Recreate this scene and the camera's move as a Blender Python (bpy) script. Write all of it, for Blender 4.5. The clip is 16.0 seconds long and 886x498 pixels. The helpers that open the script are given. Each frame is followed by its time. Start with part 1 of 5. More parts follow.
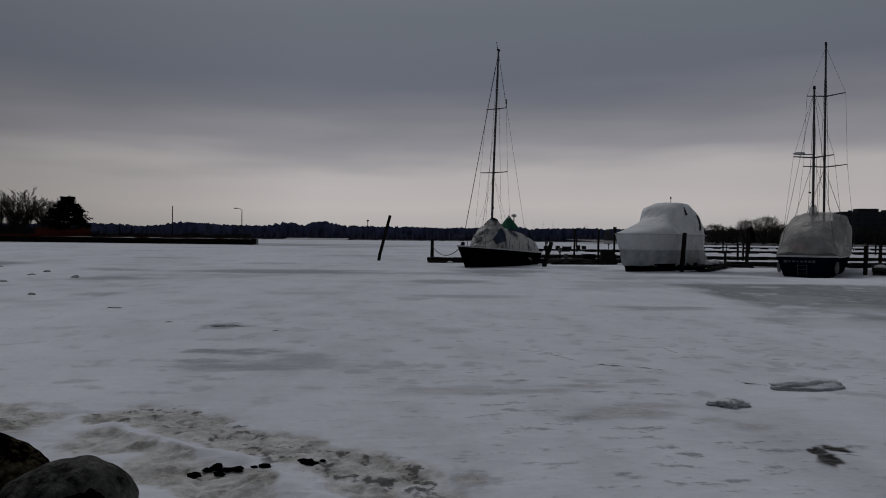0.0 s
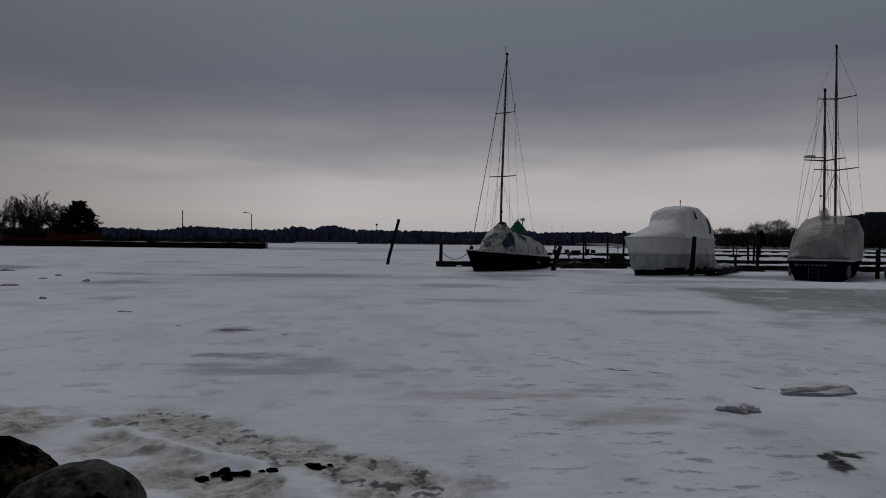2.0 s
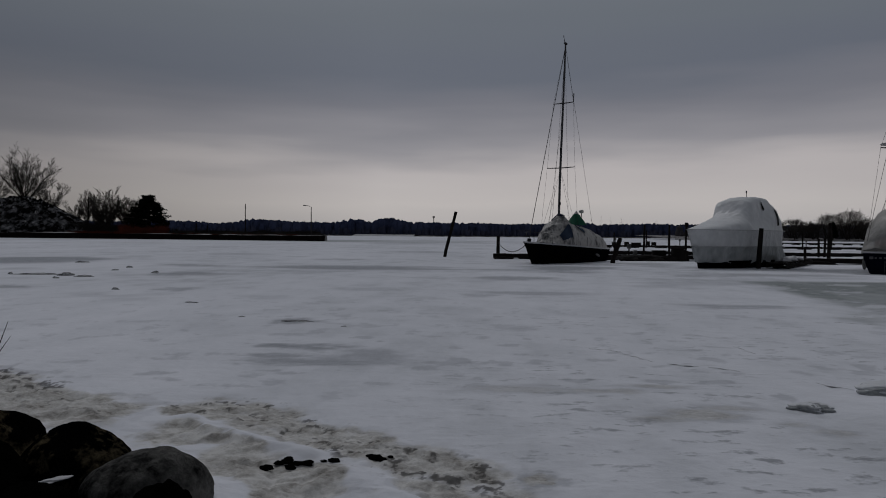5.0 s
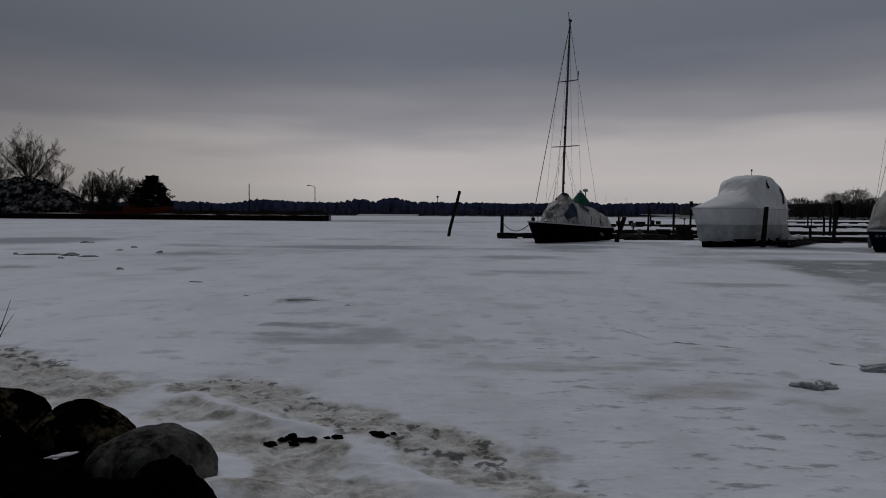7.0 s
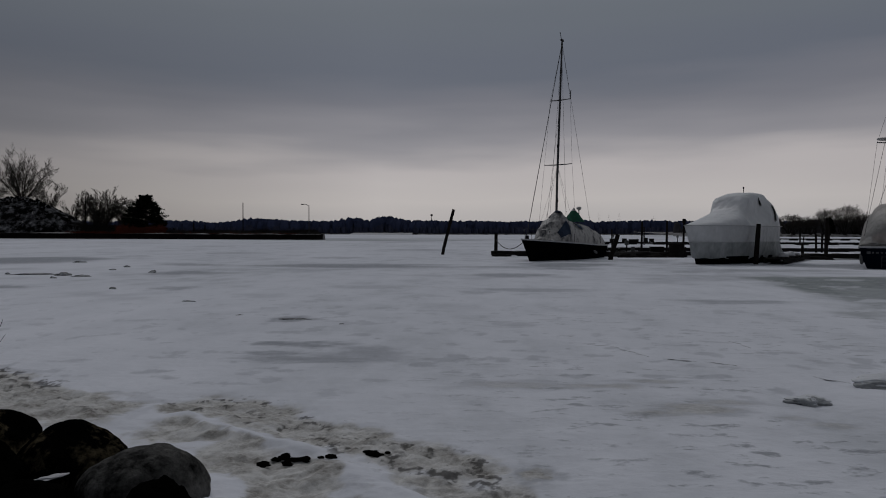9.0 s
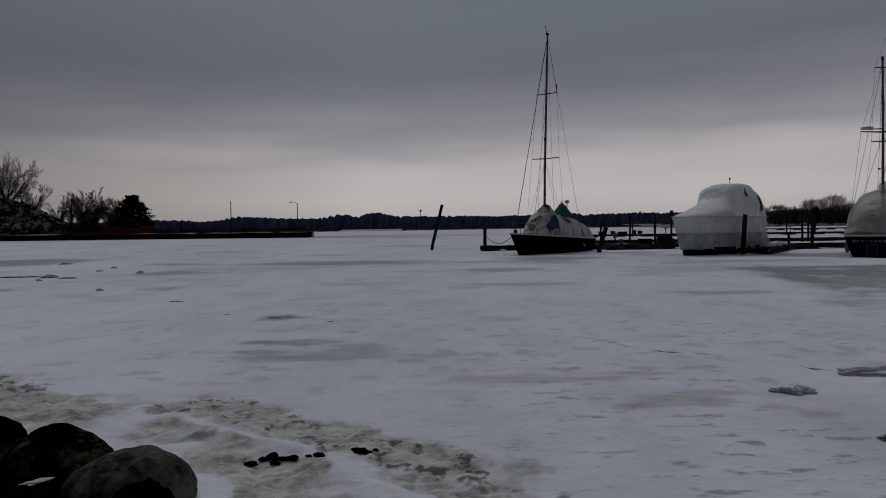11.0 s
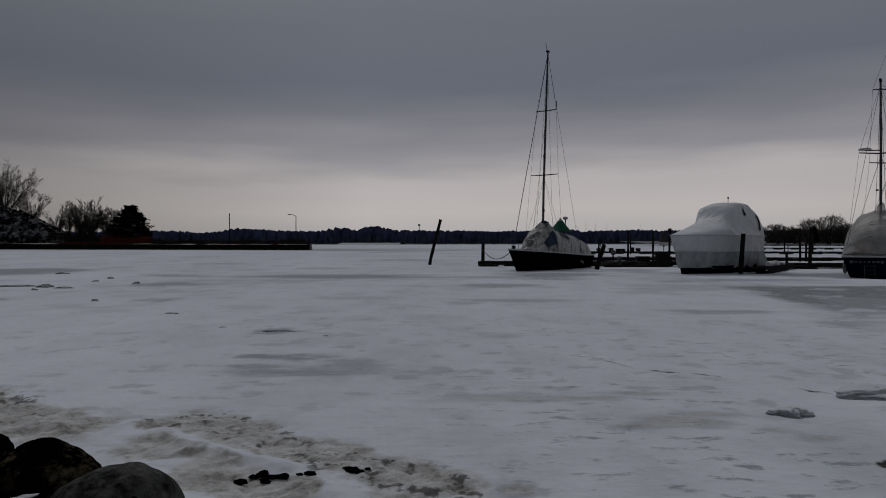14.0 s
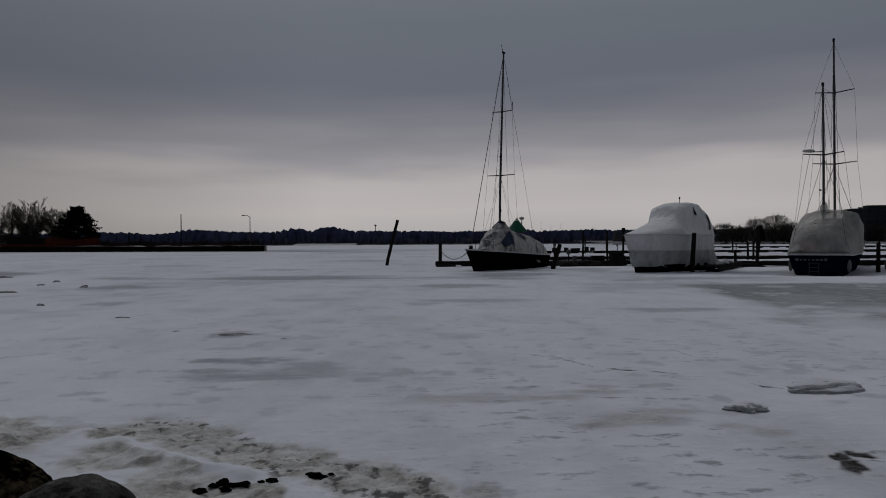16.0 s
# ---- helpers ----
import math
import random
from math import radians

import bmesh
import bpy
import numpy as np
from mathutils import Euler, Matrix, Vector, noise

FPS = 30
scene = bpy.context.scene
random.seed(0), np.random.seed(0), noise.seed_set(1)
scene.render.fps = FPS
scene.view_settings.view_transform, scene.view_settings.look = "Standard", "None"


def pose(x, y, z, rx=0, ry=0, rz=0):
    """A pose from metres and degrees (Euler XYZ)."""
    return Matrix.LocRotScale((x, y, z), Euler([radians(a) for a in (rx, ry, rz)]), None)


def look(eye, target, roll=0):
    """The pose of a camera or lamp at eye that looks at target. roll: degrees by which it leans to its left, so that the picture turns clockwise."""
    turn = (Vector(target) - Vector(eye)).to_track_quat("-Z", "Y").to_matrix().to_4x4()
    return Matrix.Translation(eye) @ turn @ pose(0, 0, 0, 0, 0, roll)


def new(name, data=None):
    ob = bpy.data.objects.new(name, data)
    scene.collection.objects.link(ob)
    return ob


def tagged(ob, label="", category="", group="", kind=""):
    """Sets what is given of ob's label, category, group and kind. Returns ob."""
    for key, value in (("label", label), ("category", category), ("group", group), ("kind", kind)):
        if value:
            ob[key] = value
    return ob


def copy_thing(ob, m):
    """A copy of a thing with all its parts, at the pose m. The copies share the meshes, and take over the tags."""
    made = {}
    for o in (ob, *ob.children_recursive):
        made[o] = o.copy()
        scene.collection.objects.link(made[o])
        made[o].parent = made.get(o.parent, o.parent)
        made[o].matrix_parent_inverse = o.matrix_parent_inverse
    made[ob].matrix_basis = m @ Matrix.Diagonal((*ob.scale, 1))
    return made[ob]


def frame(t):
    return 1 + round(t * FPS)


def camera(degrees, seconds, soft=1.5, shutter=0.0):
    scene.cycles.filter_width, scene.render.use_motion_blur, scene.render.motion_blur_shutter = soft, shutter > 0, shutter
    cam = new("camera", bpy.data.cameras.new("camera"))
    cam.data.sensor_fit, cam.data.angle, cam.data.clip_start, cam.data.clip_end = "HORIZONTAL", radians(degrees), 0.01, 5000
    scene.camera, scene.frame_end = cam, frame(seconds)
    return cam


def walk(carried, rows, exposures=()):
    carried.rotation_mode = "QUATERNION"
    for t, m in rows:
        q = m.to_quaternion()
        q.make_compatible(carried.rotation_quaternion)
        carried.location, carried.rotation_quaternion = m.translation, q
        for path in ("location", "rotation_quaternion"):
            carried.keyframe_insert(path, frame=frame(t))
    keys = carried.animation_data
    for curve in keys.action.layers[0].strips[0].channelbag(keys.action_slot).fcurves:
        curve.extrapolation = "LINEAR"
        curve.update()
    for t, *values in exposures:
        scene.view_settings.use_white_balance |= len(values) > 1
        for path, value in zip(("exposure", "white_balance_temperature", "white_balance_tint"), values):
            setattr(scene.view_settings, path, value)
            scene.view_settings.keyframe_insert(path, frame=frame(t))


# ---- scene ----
cam = camera(64.5, 16.0, 1.0)
PATH = [
    (0, pose(-0.026, -0.044, 1.634, 89.245, -0.594, -2.314)),
    (0.5, pose(-0.015, -0.044, 1.659, 89.642, -0.544, -2.259)),
    (1, pose(-0.018, -0.040, 1.657, 89.446, -0.818, -2.248)),
    (1.5, pose(-0.009, -0.049, 1.640, 89.928, -0.421, -2.015)),
    (2, pose(-0.013, -0.043, 1.638, 89.553, -0.546, -1.587)),
    (2.5, pose(-0.012, -0.042, 1.634, 89.561, -0.300, -1.601)),
    (3, pose(-0.007, -0.035, 1.659, 89.358, -0.645, -0.958)),
    (3.5, pose(-0.021, -0.040, 1.629, 89.710, -0.590, 0.420)),
    (4, pose(-0.037, -0.033, 1.641, 89.315, -0.708, 1.831)),
    (6.5, pose(-0.028, 0.014, 1.642, 88.058, -0.353, 3.421)),
    (7, pose(-0.024, 0.010, 1.625, 87.226, -0.319, 3.369)),
    (7.5, pose(-0.031, 0.025, 1.637, 86.993, -0.534, 3.168)),
    (8, pose(-0.026, 0.010, 1.627, 87.223, -0.521, 3.337)),
    (8.5, pose(-0.029, 0.014, 1.629, 88.048, -0.577, 3.176)),
    (9, pose(-0.019, -0.004, 1.623, 88.721, -0.105, 2.882)),
    (9.5, pose(-0.007, -0.001, 1.625, 87.807, 0.505, 2.261)),
    (12, pose(0.060, -0.003, 1.628, 88.640, 1.072, 2.195)),
    (12.5, pose(0.083, -0.002, 1.603, 87.945, 0.945, 2.773)),
    (13, pose(0.077, 0.032, 1.643, 88.414, 0.651, 2.309)),
    (13.5, pose(0.055, 0.034, 1.645, 90.139, 0.071, 2.247)),
    (14, pose(0.031, 0.042, 1.645, 89.526, 0.023, 1.879)),
    (14.5, pose(0.021, 0.046, 1.656, 90.197, -0.024, -0.224)),
    (15, pose(0.005, 0.044, 1.634, 89.897, 0.099, -0.614)),
    (15.5, pose(-0.005, 0.064, 1.630, 89.460, 0.267, -0.671)),
    (16, pose(-0.019, 0.079, 1.652, 89.540, 0.332, -1.665)),
]
walk(cam, PATH)

# ---- sky and sun ----
def node(nt, kind, **kw):
    n = nt.nodes.new(kind)
    for k, v in kw.items():
        n.inputs[k].default_value = v
    return n


def ramp(nt, fac, stops):
    r = nt.nodes.new("ShaderNodeValToRGB")
    while len(r.color_ramp.elements) < len(stops):
        r.color_ramp.elements.new(0.5)
    for e, (p, c) in zip(r.color_ramp.elements, stops):
        e.position, e.color = p, (*c, 1) if len(c) == 3 else c
    nt.links.new(fac, r.inputs[0])
    return r.outputs[0]


def calc(nt, op, a, b=0.0, c=None):
    n = nt.nodes.new("ShaderNodeMath")
    n.operation = op
    for i, v in enumerate((a, b, c)):
        if v is None:
            continue
        if isinstance(v, (int, float)):
            n.inputs[i].default_value = v
        else:
            nt.links.new(v, n.inputs[i])
    return n.outputs[0]


def mixc(nt, fac, a, b, mode="MIX"):
    n = nt.nodes.new("ShaderNodeMix")
    n.data_type, n.blend_type = "RGBA", mode
    for s, v in ((n.inputs[0], fac), (n.inputs[6], a), (n.inputs[7], b)):
        if isinstance(v, (int, float)):
            s.default_value = v
        elif isinstance(v, tuple):
            s.default_value = (*v, 1)
        else:
            nt.links.new(v, s)
    return n.outputs[2]


SUN_EL, SUN_AZ = 46.0, -24.0     # degrees: height, and turn to the right of straight ahead
world = bpy.data.worlds.new("overcast_sky")
scene.world = world
world.use_nodes = True
nt = world.node_tree
nt.nodes.clear()
wout = nt.nodes.new("ShaderNodeOutputWorld")
sky = nt.nodes.new("ShaderNodeTexSky")
sky.sky_type, sky.sun_disc = "NISHITA", False
sky.sun_elevation, sky.sun_rotation = radians(SUN_EL), radians(SUN_AZ)
tc = nt.nodes.new("ShaderNodeTexCoord")
sep = nt.nodes.new("ShaderNodeSeparateXYZ")
nt.links.new(tc.outputs["Generated"], sep.inputs[0])
stretch = nt.nodes.new("ShaderNodeVectorMath")
stretch.operation = "MULTIPLY"
stretch.inputs[1].default_value = (1.0, 1.0, 7.0)
nt.links.new(tc.outputs["Generated"], stretch.inputs[0])
big = node(nt, "ShaderNodeTexNoise", Scale=1.9, Detail=3.0, Roughness=0.45)
small = node(nt, "ShaderNodeTexNoise", Scale=4.5, Detail=3.0, Roughness=0.45)
for n in (big, small):
    nt.links.new(stretch.outputs[0], n.inputs["Vector"])
lift = calc(nt, "MULTIPLY_ADD", sep.outputs[0], -0.008, sep.outputs[2])
lift = calc(nt, "MULTIPLY_ADD", calc(nt, "SUBTRACT", big.outputs[0], 0.5), 0.075, lift)
lift = calc(nt, "MULTIPLY_ADD", calc(nt, "SUBTRACT", small.outputs[0], 0.5), 0.045, lift)
cloud = ramp(nt, lift, [(0.0, (0.40, 0.385, 0.39)), (0.05, (0.475, 0.445, 0.44)), (0.095, (0.44, 0.408, 0.41)),
                        (0.130, (0.262, 0.252, 0.272)), (0.18, (0.168, 0.168, 0.192)), (0.225, (0.120, 0.130, 0.158)),
                        (0.30, (0.130, 0.143, 0.163)), (0.42, (0.165, 0.178, 0.20)), (0.65, (0.225, 0.237, 0.258)), (1.0, (0.275, 0.288, 0.31))])
# the unseen sky behind the viewer is dimmed to darken whatever faces that way
behind = calc(nt, "MULTIPLY_ADD", sep.outputs[1], 1.6, 0.62)
sides = calc(nt, "ADD", calc(nt, "MULTIPLY", calc(nt, "MINIMUM", calc(nt, "ADD", sep.outputs[0], 0.14), 0.0), 1.4), calc(nt, "MULTIPLY", calc(nt, "MAXIMUM", calc(nt, "SUBTRACT", sep.outputs[0], 0.40), 0.0), -0.4))
sides = calc(nt, "MULTIPLY", sides, calc(nt, "MAXIMUM", calc(nt, "MULTIPLY_ADD", sep.outputs[2], -2.3, 1.0), 0.0))
behind = calc(nt, "MULTIPLY", calc(nt, "ADD", sides, 1.0), calc(nt, "MINIMUM", calc(nt, "MAXIMUM", behind, 0.36), 1.0))
shade = nt.nodes.new("ShaderNodeVectorMath")
shade.operation = "SCALE"
nt.links.new(cloud, shade.inputs[0])
nt.links.new(behind, shade.inputs["Scale"])
cloud = shade.outputs[0]
veil = node(nt, "ShaderNodeBackground", Strength=1.0)
nt.links.new(cloud, veil.inputs[0])
blue = node(nt, "ShaderNodeBackground", Strength=0.05)
nt.links.new(sky.outputs[0], blue.inputs[0])
both = nt.nodes.new("ShaderNodeMixShader")
both.inputs[0].default_value = 0.94
nt.links.new(blue.outputs[0], both.inputs[1])
nt.links.new(veil.outputs[0], both.inputs[2])
nt.links.new(both.outputs[0], wout.inputs[0])

sun = new("sun", bpy.data.lights.new("sun", "SUN"))
sun.data.energy, sun.data.angle, sun.data.color = 0.50, radians(25), (0.985, 0.972, 1.0)
sun.matrix_world = look((200 * math.sin(radians(SUN_AZ)), 200 * math.cos(radians(SUN_AZ)), 200 * math.tan(radians(SUN_EL))), (0, 0, 0))
scene.view_settings.exposure = 0.0

# ---- materials ----
def material(name, dark, light, rough=0.8, scale=4.0, fine=40.0, bump=0.3, metal=0.0, spec=0.12, clear=0.0, lean=(1, 1, 1), rand=0.0, contrast=(0.3, 0.7), deep=0.02, grain=4.0, shine_through=0.0):
    """A surface that varies between two colours at two scales, with grain."""
    m = bpy.data.materials.new(name)
    m.use_nodes = True
    t = m.node_tree
    b = t.nodes["Principled BSDF"]
    co = t.nodes.new("ShaderNodeTexCoord")
    mp = t.nodes.new("ShaderNodeMapping")
    mp.inputs["Scale"].default_value = lean
    t.links.new(co.outputs["Object"], mp.inputs[0])
    n1 = node(t, "ShaderNodeTexNoise", Scale=scale, Detail=5.0, Roughness=0.6)
    n2 = node(t, "ShaderNodeTexNoise", Scale=fine, Detail=grain, Roughness=0.65)
    for n in (n1, n2):
        t.links.new(mp.outputs[0], n.inputs["Vector"])
    f = calc(t, "ADD", calc(t, "MULTIPLY", n1.outputs[0], 0.65), calc(t, "MULTIPLY", n2.outputs[0], 0.35))
    if rand:
        oi = t.nodes.new("ShaderNodeObjectInfo")
        f = calc(t, "ADD", f, calc(t, "MULTIPLY_ADD", oi.outputs["Random"], rand, -rand / 2))
    col = ramp(t, f, [(contrast[0], dark), (contrast[1], light)])
    t.links.new(col, b.inputs["Base Color"])
    b.inputs["Roughness"].default_value, b.inputs["Metallic"].default_value = rough, metal
    b.inputs["Specular IOR Level"].default_value = spec
    if bump:
        bp = node(t, "ShaderNodeBump", Strength=bump, Distance=deep)
        t.links.new(n2.outputs[0], bp.inputs["Height"])
        t.links.new(bp.outputs[0], b.inputs["Normal"])
    if shine_through:
        tl = t.nodes.new("ShaderNodeBsdfTranslucent")
        t.links.new(col, tl.inputs["Color"])
        mx = t.nodes.new("ShaderNodeMixShader")
        mx.inputs[0].default_value = shine_through
        t.links.new(b.outputs[0], mx.inputs[1])
        t.links.new(tl.outputs[0], mx.inputs[2])
        t.links.new(mx.outputs[0], t.nodes["Material Output"].inputs[0])
    if clear:
        see = t.nodes.new("ShaderNodeBsdfTransparent")
        mx = t.nodes.new("ShaderNodeMixShader")
        mx.inputs[0].default_value = clear
        t.links.new(b.outputs[0], mx.inputs[1])
        t.links.new(see.outputs[0], mx.inputs[2])
        t.links.new(mx.outputs[0], t.nodes["Material Output"].inputs[0])
    return m


M_PILING = material("weathered_piling_wood", (0.006, 0.005, 0.005), (0.024, 0.02, 0.018), 0.95, 3, 30, 0.6, spec=0.05, lean=(3, 3, 0.5))
M_LOG = material("grey_driftwood", (0.02, 0.019, 0.019), (0.07, 0.067, 0.065), 0.9, 3, 20, 0.6)
M_DOCK = material("wet_grey_dock_timber", (0.006, 0.005, 0.005), (0.026, 0.024, 0.022), 0.95, 2, 25, 0.5, spec=0.05)
M_HULL = material("black_hull_paint", (0.001, 0.001, 0.0015), (0.003, 0.003, 0.004), 0.5, 1.5, 20, 0.05, spec=0.0)
M_NAVY = material("navy_hull_paint", (0.002, 0.003, 0.008), (0.005, 0.008, 0.02), 0.5, 1.2, 20, 0.05, spec=0.0)
M_WHITE = material("aged_white_gelcoat", (0.35, 0.34, 0.33), (0.62, 0.61, 0.59), 0.45, 2, 30, 0.1)
M_ALU = material("dull_mast_aluminium", (0.035, 0.035, 0.038), (0.10, 0.10, 0.105), 0.5, 2, 30, 0.1, metal=0.3, lean=(2, 2, 0.3))
M_WIRE = material("rigging_wire", (0.03, 0.03, 0.033), (0.07, 0.07, 0.075), 0.5, 3, 40, 0.0, metal=0.5)
M_TARP = material("dirty_translucent_tarp", (0.06, 0.063, 0.07), (0.50, 0.485, 0.47), 0.5, 1.0, 4, 0.6, lean=(1, 1, 0.7), contrast=(0.34, 0.54), deep=0.14, grain=1.5, shine_through=0.06)
M_BLUE = material("faded_blue_canvas", (0.012, 0.02, 0.045), (0.05, 0.07, 0.11), 0.8, 2, 15, 0.4)
M_GREEN = material("dark_green_canvas", (0.012, 0.075, 0.045), (0.03, 0.13, 0.08), 0.85, 3, 30, 0.3)
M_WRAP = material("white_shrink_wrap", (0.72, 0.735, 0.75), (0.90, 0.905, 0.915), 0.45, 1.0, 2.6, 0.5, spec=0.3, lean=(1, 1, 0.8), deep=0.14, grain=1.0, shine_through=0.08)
# the same white wrap in two darker tones, shade of the lower faces painted in
M_WRAP_LOW = material("shaded_lower_shrink_wrap", (0.26, 0.28, 0.285), (0.58, 0.60, 0.605), 0.45, 0.9, 2.8, 0.9, spec=0.3, lean=(1.3, 1.3, 0.7), deep=0.18, grain=1.0, shine_through=0.05)
M_WRAP_SIDE = material("shaded_side_shrink_wrap", (0.56, 0.575, 0.585), (0.78, 0.79, 0.80), 0.45, 0.9, 2.8, 0.7, spec=0.3, lean=(1.2, 1.2, 0.8), deep=0.16, grain=1.0, shine_through=0.06)
M_TAPE = material("wrap_tape", (0.4, 0.41, 0.42), (0.58, 0.58, 0.59), 0.4, 3, 20, 0.1)
M_FILM = material("cloudy_plastic_film", (0.30, 0.295, 0.28), (0.60, 0.588, 0.565), 0.4, 0.9, 5, 0.9, clear=0.42, lean=(1, 1, 0.5), deep=0.14)
M_DARK = material("dark_opening", (0.008, 0.008, 0.01), (0.02, 0.02, 0.023), 0.6, 3, 20, 0.1)
M_KETCH_BLUE = material("deep_blue_canvas", (0.012, 0.03, 0.08), (0.04, 0.08, 0.17), 0.8, 2, 15, 0.4)
M_RED = material("faded_red_canvas", (0.16, 0.035, 0.03), (0.3, 0.08, 0.06), 0.8, 2, 20, 0.3)
M_ROPE = material("grey_mooring_rope", (0.05, 0.048, 0.045), (0.11, 0.105, 0.1), 0.9, 8, 60, 0.4)
M_FENDER = material("white_vinyl_fender", (0.09, 0.09, 0.09), (0.18, 0.18, 0.178), 0.5, 4, 30, 0.1)
M_LETTER = material("dull_gold_lettering", (0.08, 0.08, 0.085), (0.14, 0.14, 0.145), 0.5, 4, 30, 0.0)
M_CONC = material("dark_wet_quay_steel", (0.004, 0.0035, 0.0035), (0.014, 0.012, 0.011), 0.9, 0.4, 4, 0.4, spec=0.0)
M_LAND = material("winter_grass_and_snow", (0.02, 0.015, 0.01), (0.4, 0.395, 0.4), 0.9, 0.12, 1.2, 0.5, contrast=(0.42, 0.58))
M_RUBBLE = material("rubble_with_snow", (0.005, 0.005, 0.005), (0.3, 0.3, 0.315), 0.95, 0.5, 5, 0.8, spec=0.0, rand=0.10, contrast=(0.50, 0.68), deep=0.2)
M_SNOWPATCH = material("old_snow_patch", (0.42, 0.42, 0.44), (0.68, 0.68, 0.70), 0.8, 1.5, 12, 0.4)
M_SNOWCAP = material("old_snow_cap", (0.62, 0.635, 0.66), (0.80, 0.812, 0.84), 0.8, 2.5, 18, 0.5, spec=0.0)
M_BARK = material("bare_tree_bark", (0.012, 0.011, 0.01), (0.04, 0.036, 0.033), 0.9, 1.5, 12, 0.4)
M_TWIG = material("winter_twigs", (0.03, 0.027, 0.025), (0.075, 0.068, 0.062), 0.95, 0.5, 4, 0.0, spec=0.0)
M_PINE = material("dark_pine_needles", (0.003, 0.004, 0.003), (0.01, 0.014, 0.01), 0.95, 0.8, 6, 0.2, spec=0.0)
M_REDBRUSH = material("red_brown_brush", (0.06, 0.018, 0.011), (0.18, 0.045, 0.028), 0.9, 0.4, 3, 0.0)
# distance haze is mixed into these three wood colours
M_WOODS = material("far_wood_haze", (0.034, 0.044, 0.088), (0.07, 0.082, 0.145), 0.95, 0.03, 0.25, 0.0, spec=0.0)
M_WOODS_B = material("far_bare_wood_haze", (0.038, 0.042, 0.07), (0.072, 0.077, 0.115), 0.95, 0.03, 0.25, 0.0, spec=0.0)
M_EAST = material("near_shore_wood_haze", (0.06, 0.058, 0.066), (0.12, 0.115, 0.12), 0.95, 0.03, 0.25, 0.0, spec=0.0)
M_BRICK = material("dark_brick_block", (0.03, 0.031, 0.038), (0.05, 0.052, 0.06), 0.9, 0.1, 1.5, 0.1, spec=0.0)
M_PANE = material("dark_window_glass", (0.02, 0.021, 0.027), (0.032, 0.034, 0.042), 0.3, 0.5, 3, 0.0, spec=0.0)
M_ROCK = material("dark_wet_boulder", (0.008, 0.008, 0.008), (0.14, 0.136, 0.128), 0.8, 4, 20, 1.0, spec=0.05, contrast=(0.41, 0.63), deep=0.03)
# near black, so that deep shade among the boulders is put into the colour
M_ROCK_BLACK = material("shade_black_boulder", (0.0005, 0.0005, 0.0005), (0.004, 0.004, 0.0035), 0.9, 5, 35, 1.0, spec=0.0)
M_CHUNK = material("dirty_dark_ice", (0.05, 0.05, 0.05), (0.5, 0.51, 0.52), 0.8, 4, 14, 0.6, spec=0.05, contrast=(0.40, 0.62))
M_ROCK_MOSS = material("boulder_with_ochre_lichen", (0.002, 0.002, 0.002), (0.12, 0.097, 0.06), 0.9, 4, 24, 1.0, spec=0.0, contrast=(0.50, 0.68), deep=0.03)
M_MUD = material("black_frozen_mud", (0.002, 0.002, 0.002), (0.008, 0.007, 0.006), 0.9, 8, 60, 0.6, spec=0.0)
M_STEEL = material("grey_lamp_steel", (0.03, 0.03, 0.03), (0.07, 0.07, 0.07), 0.6, 2, 20, 0.1, metal=0.4)
M_LENS = material("lamp_lens", (0.4, 0.4, 0.4), (0.5, 0.5, 0.5), 0.3, 2, 20, 0.0)
M_CRACK = material("dirty_crack_ice", (0.09, 0.09, 0.092), (0.26, 0.262, 0.27), 0.8, 4, 30, 0.3, spec=0.05)
M_ICE = material("grey_ice_chunk", (0.22, 0.235, 0.242), (0.52, 0.535, 0.545), 0.5, 5, 30, 0.6)


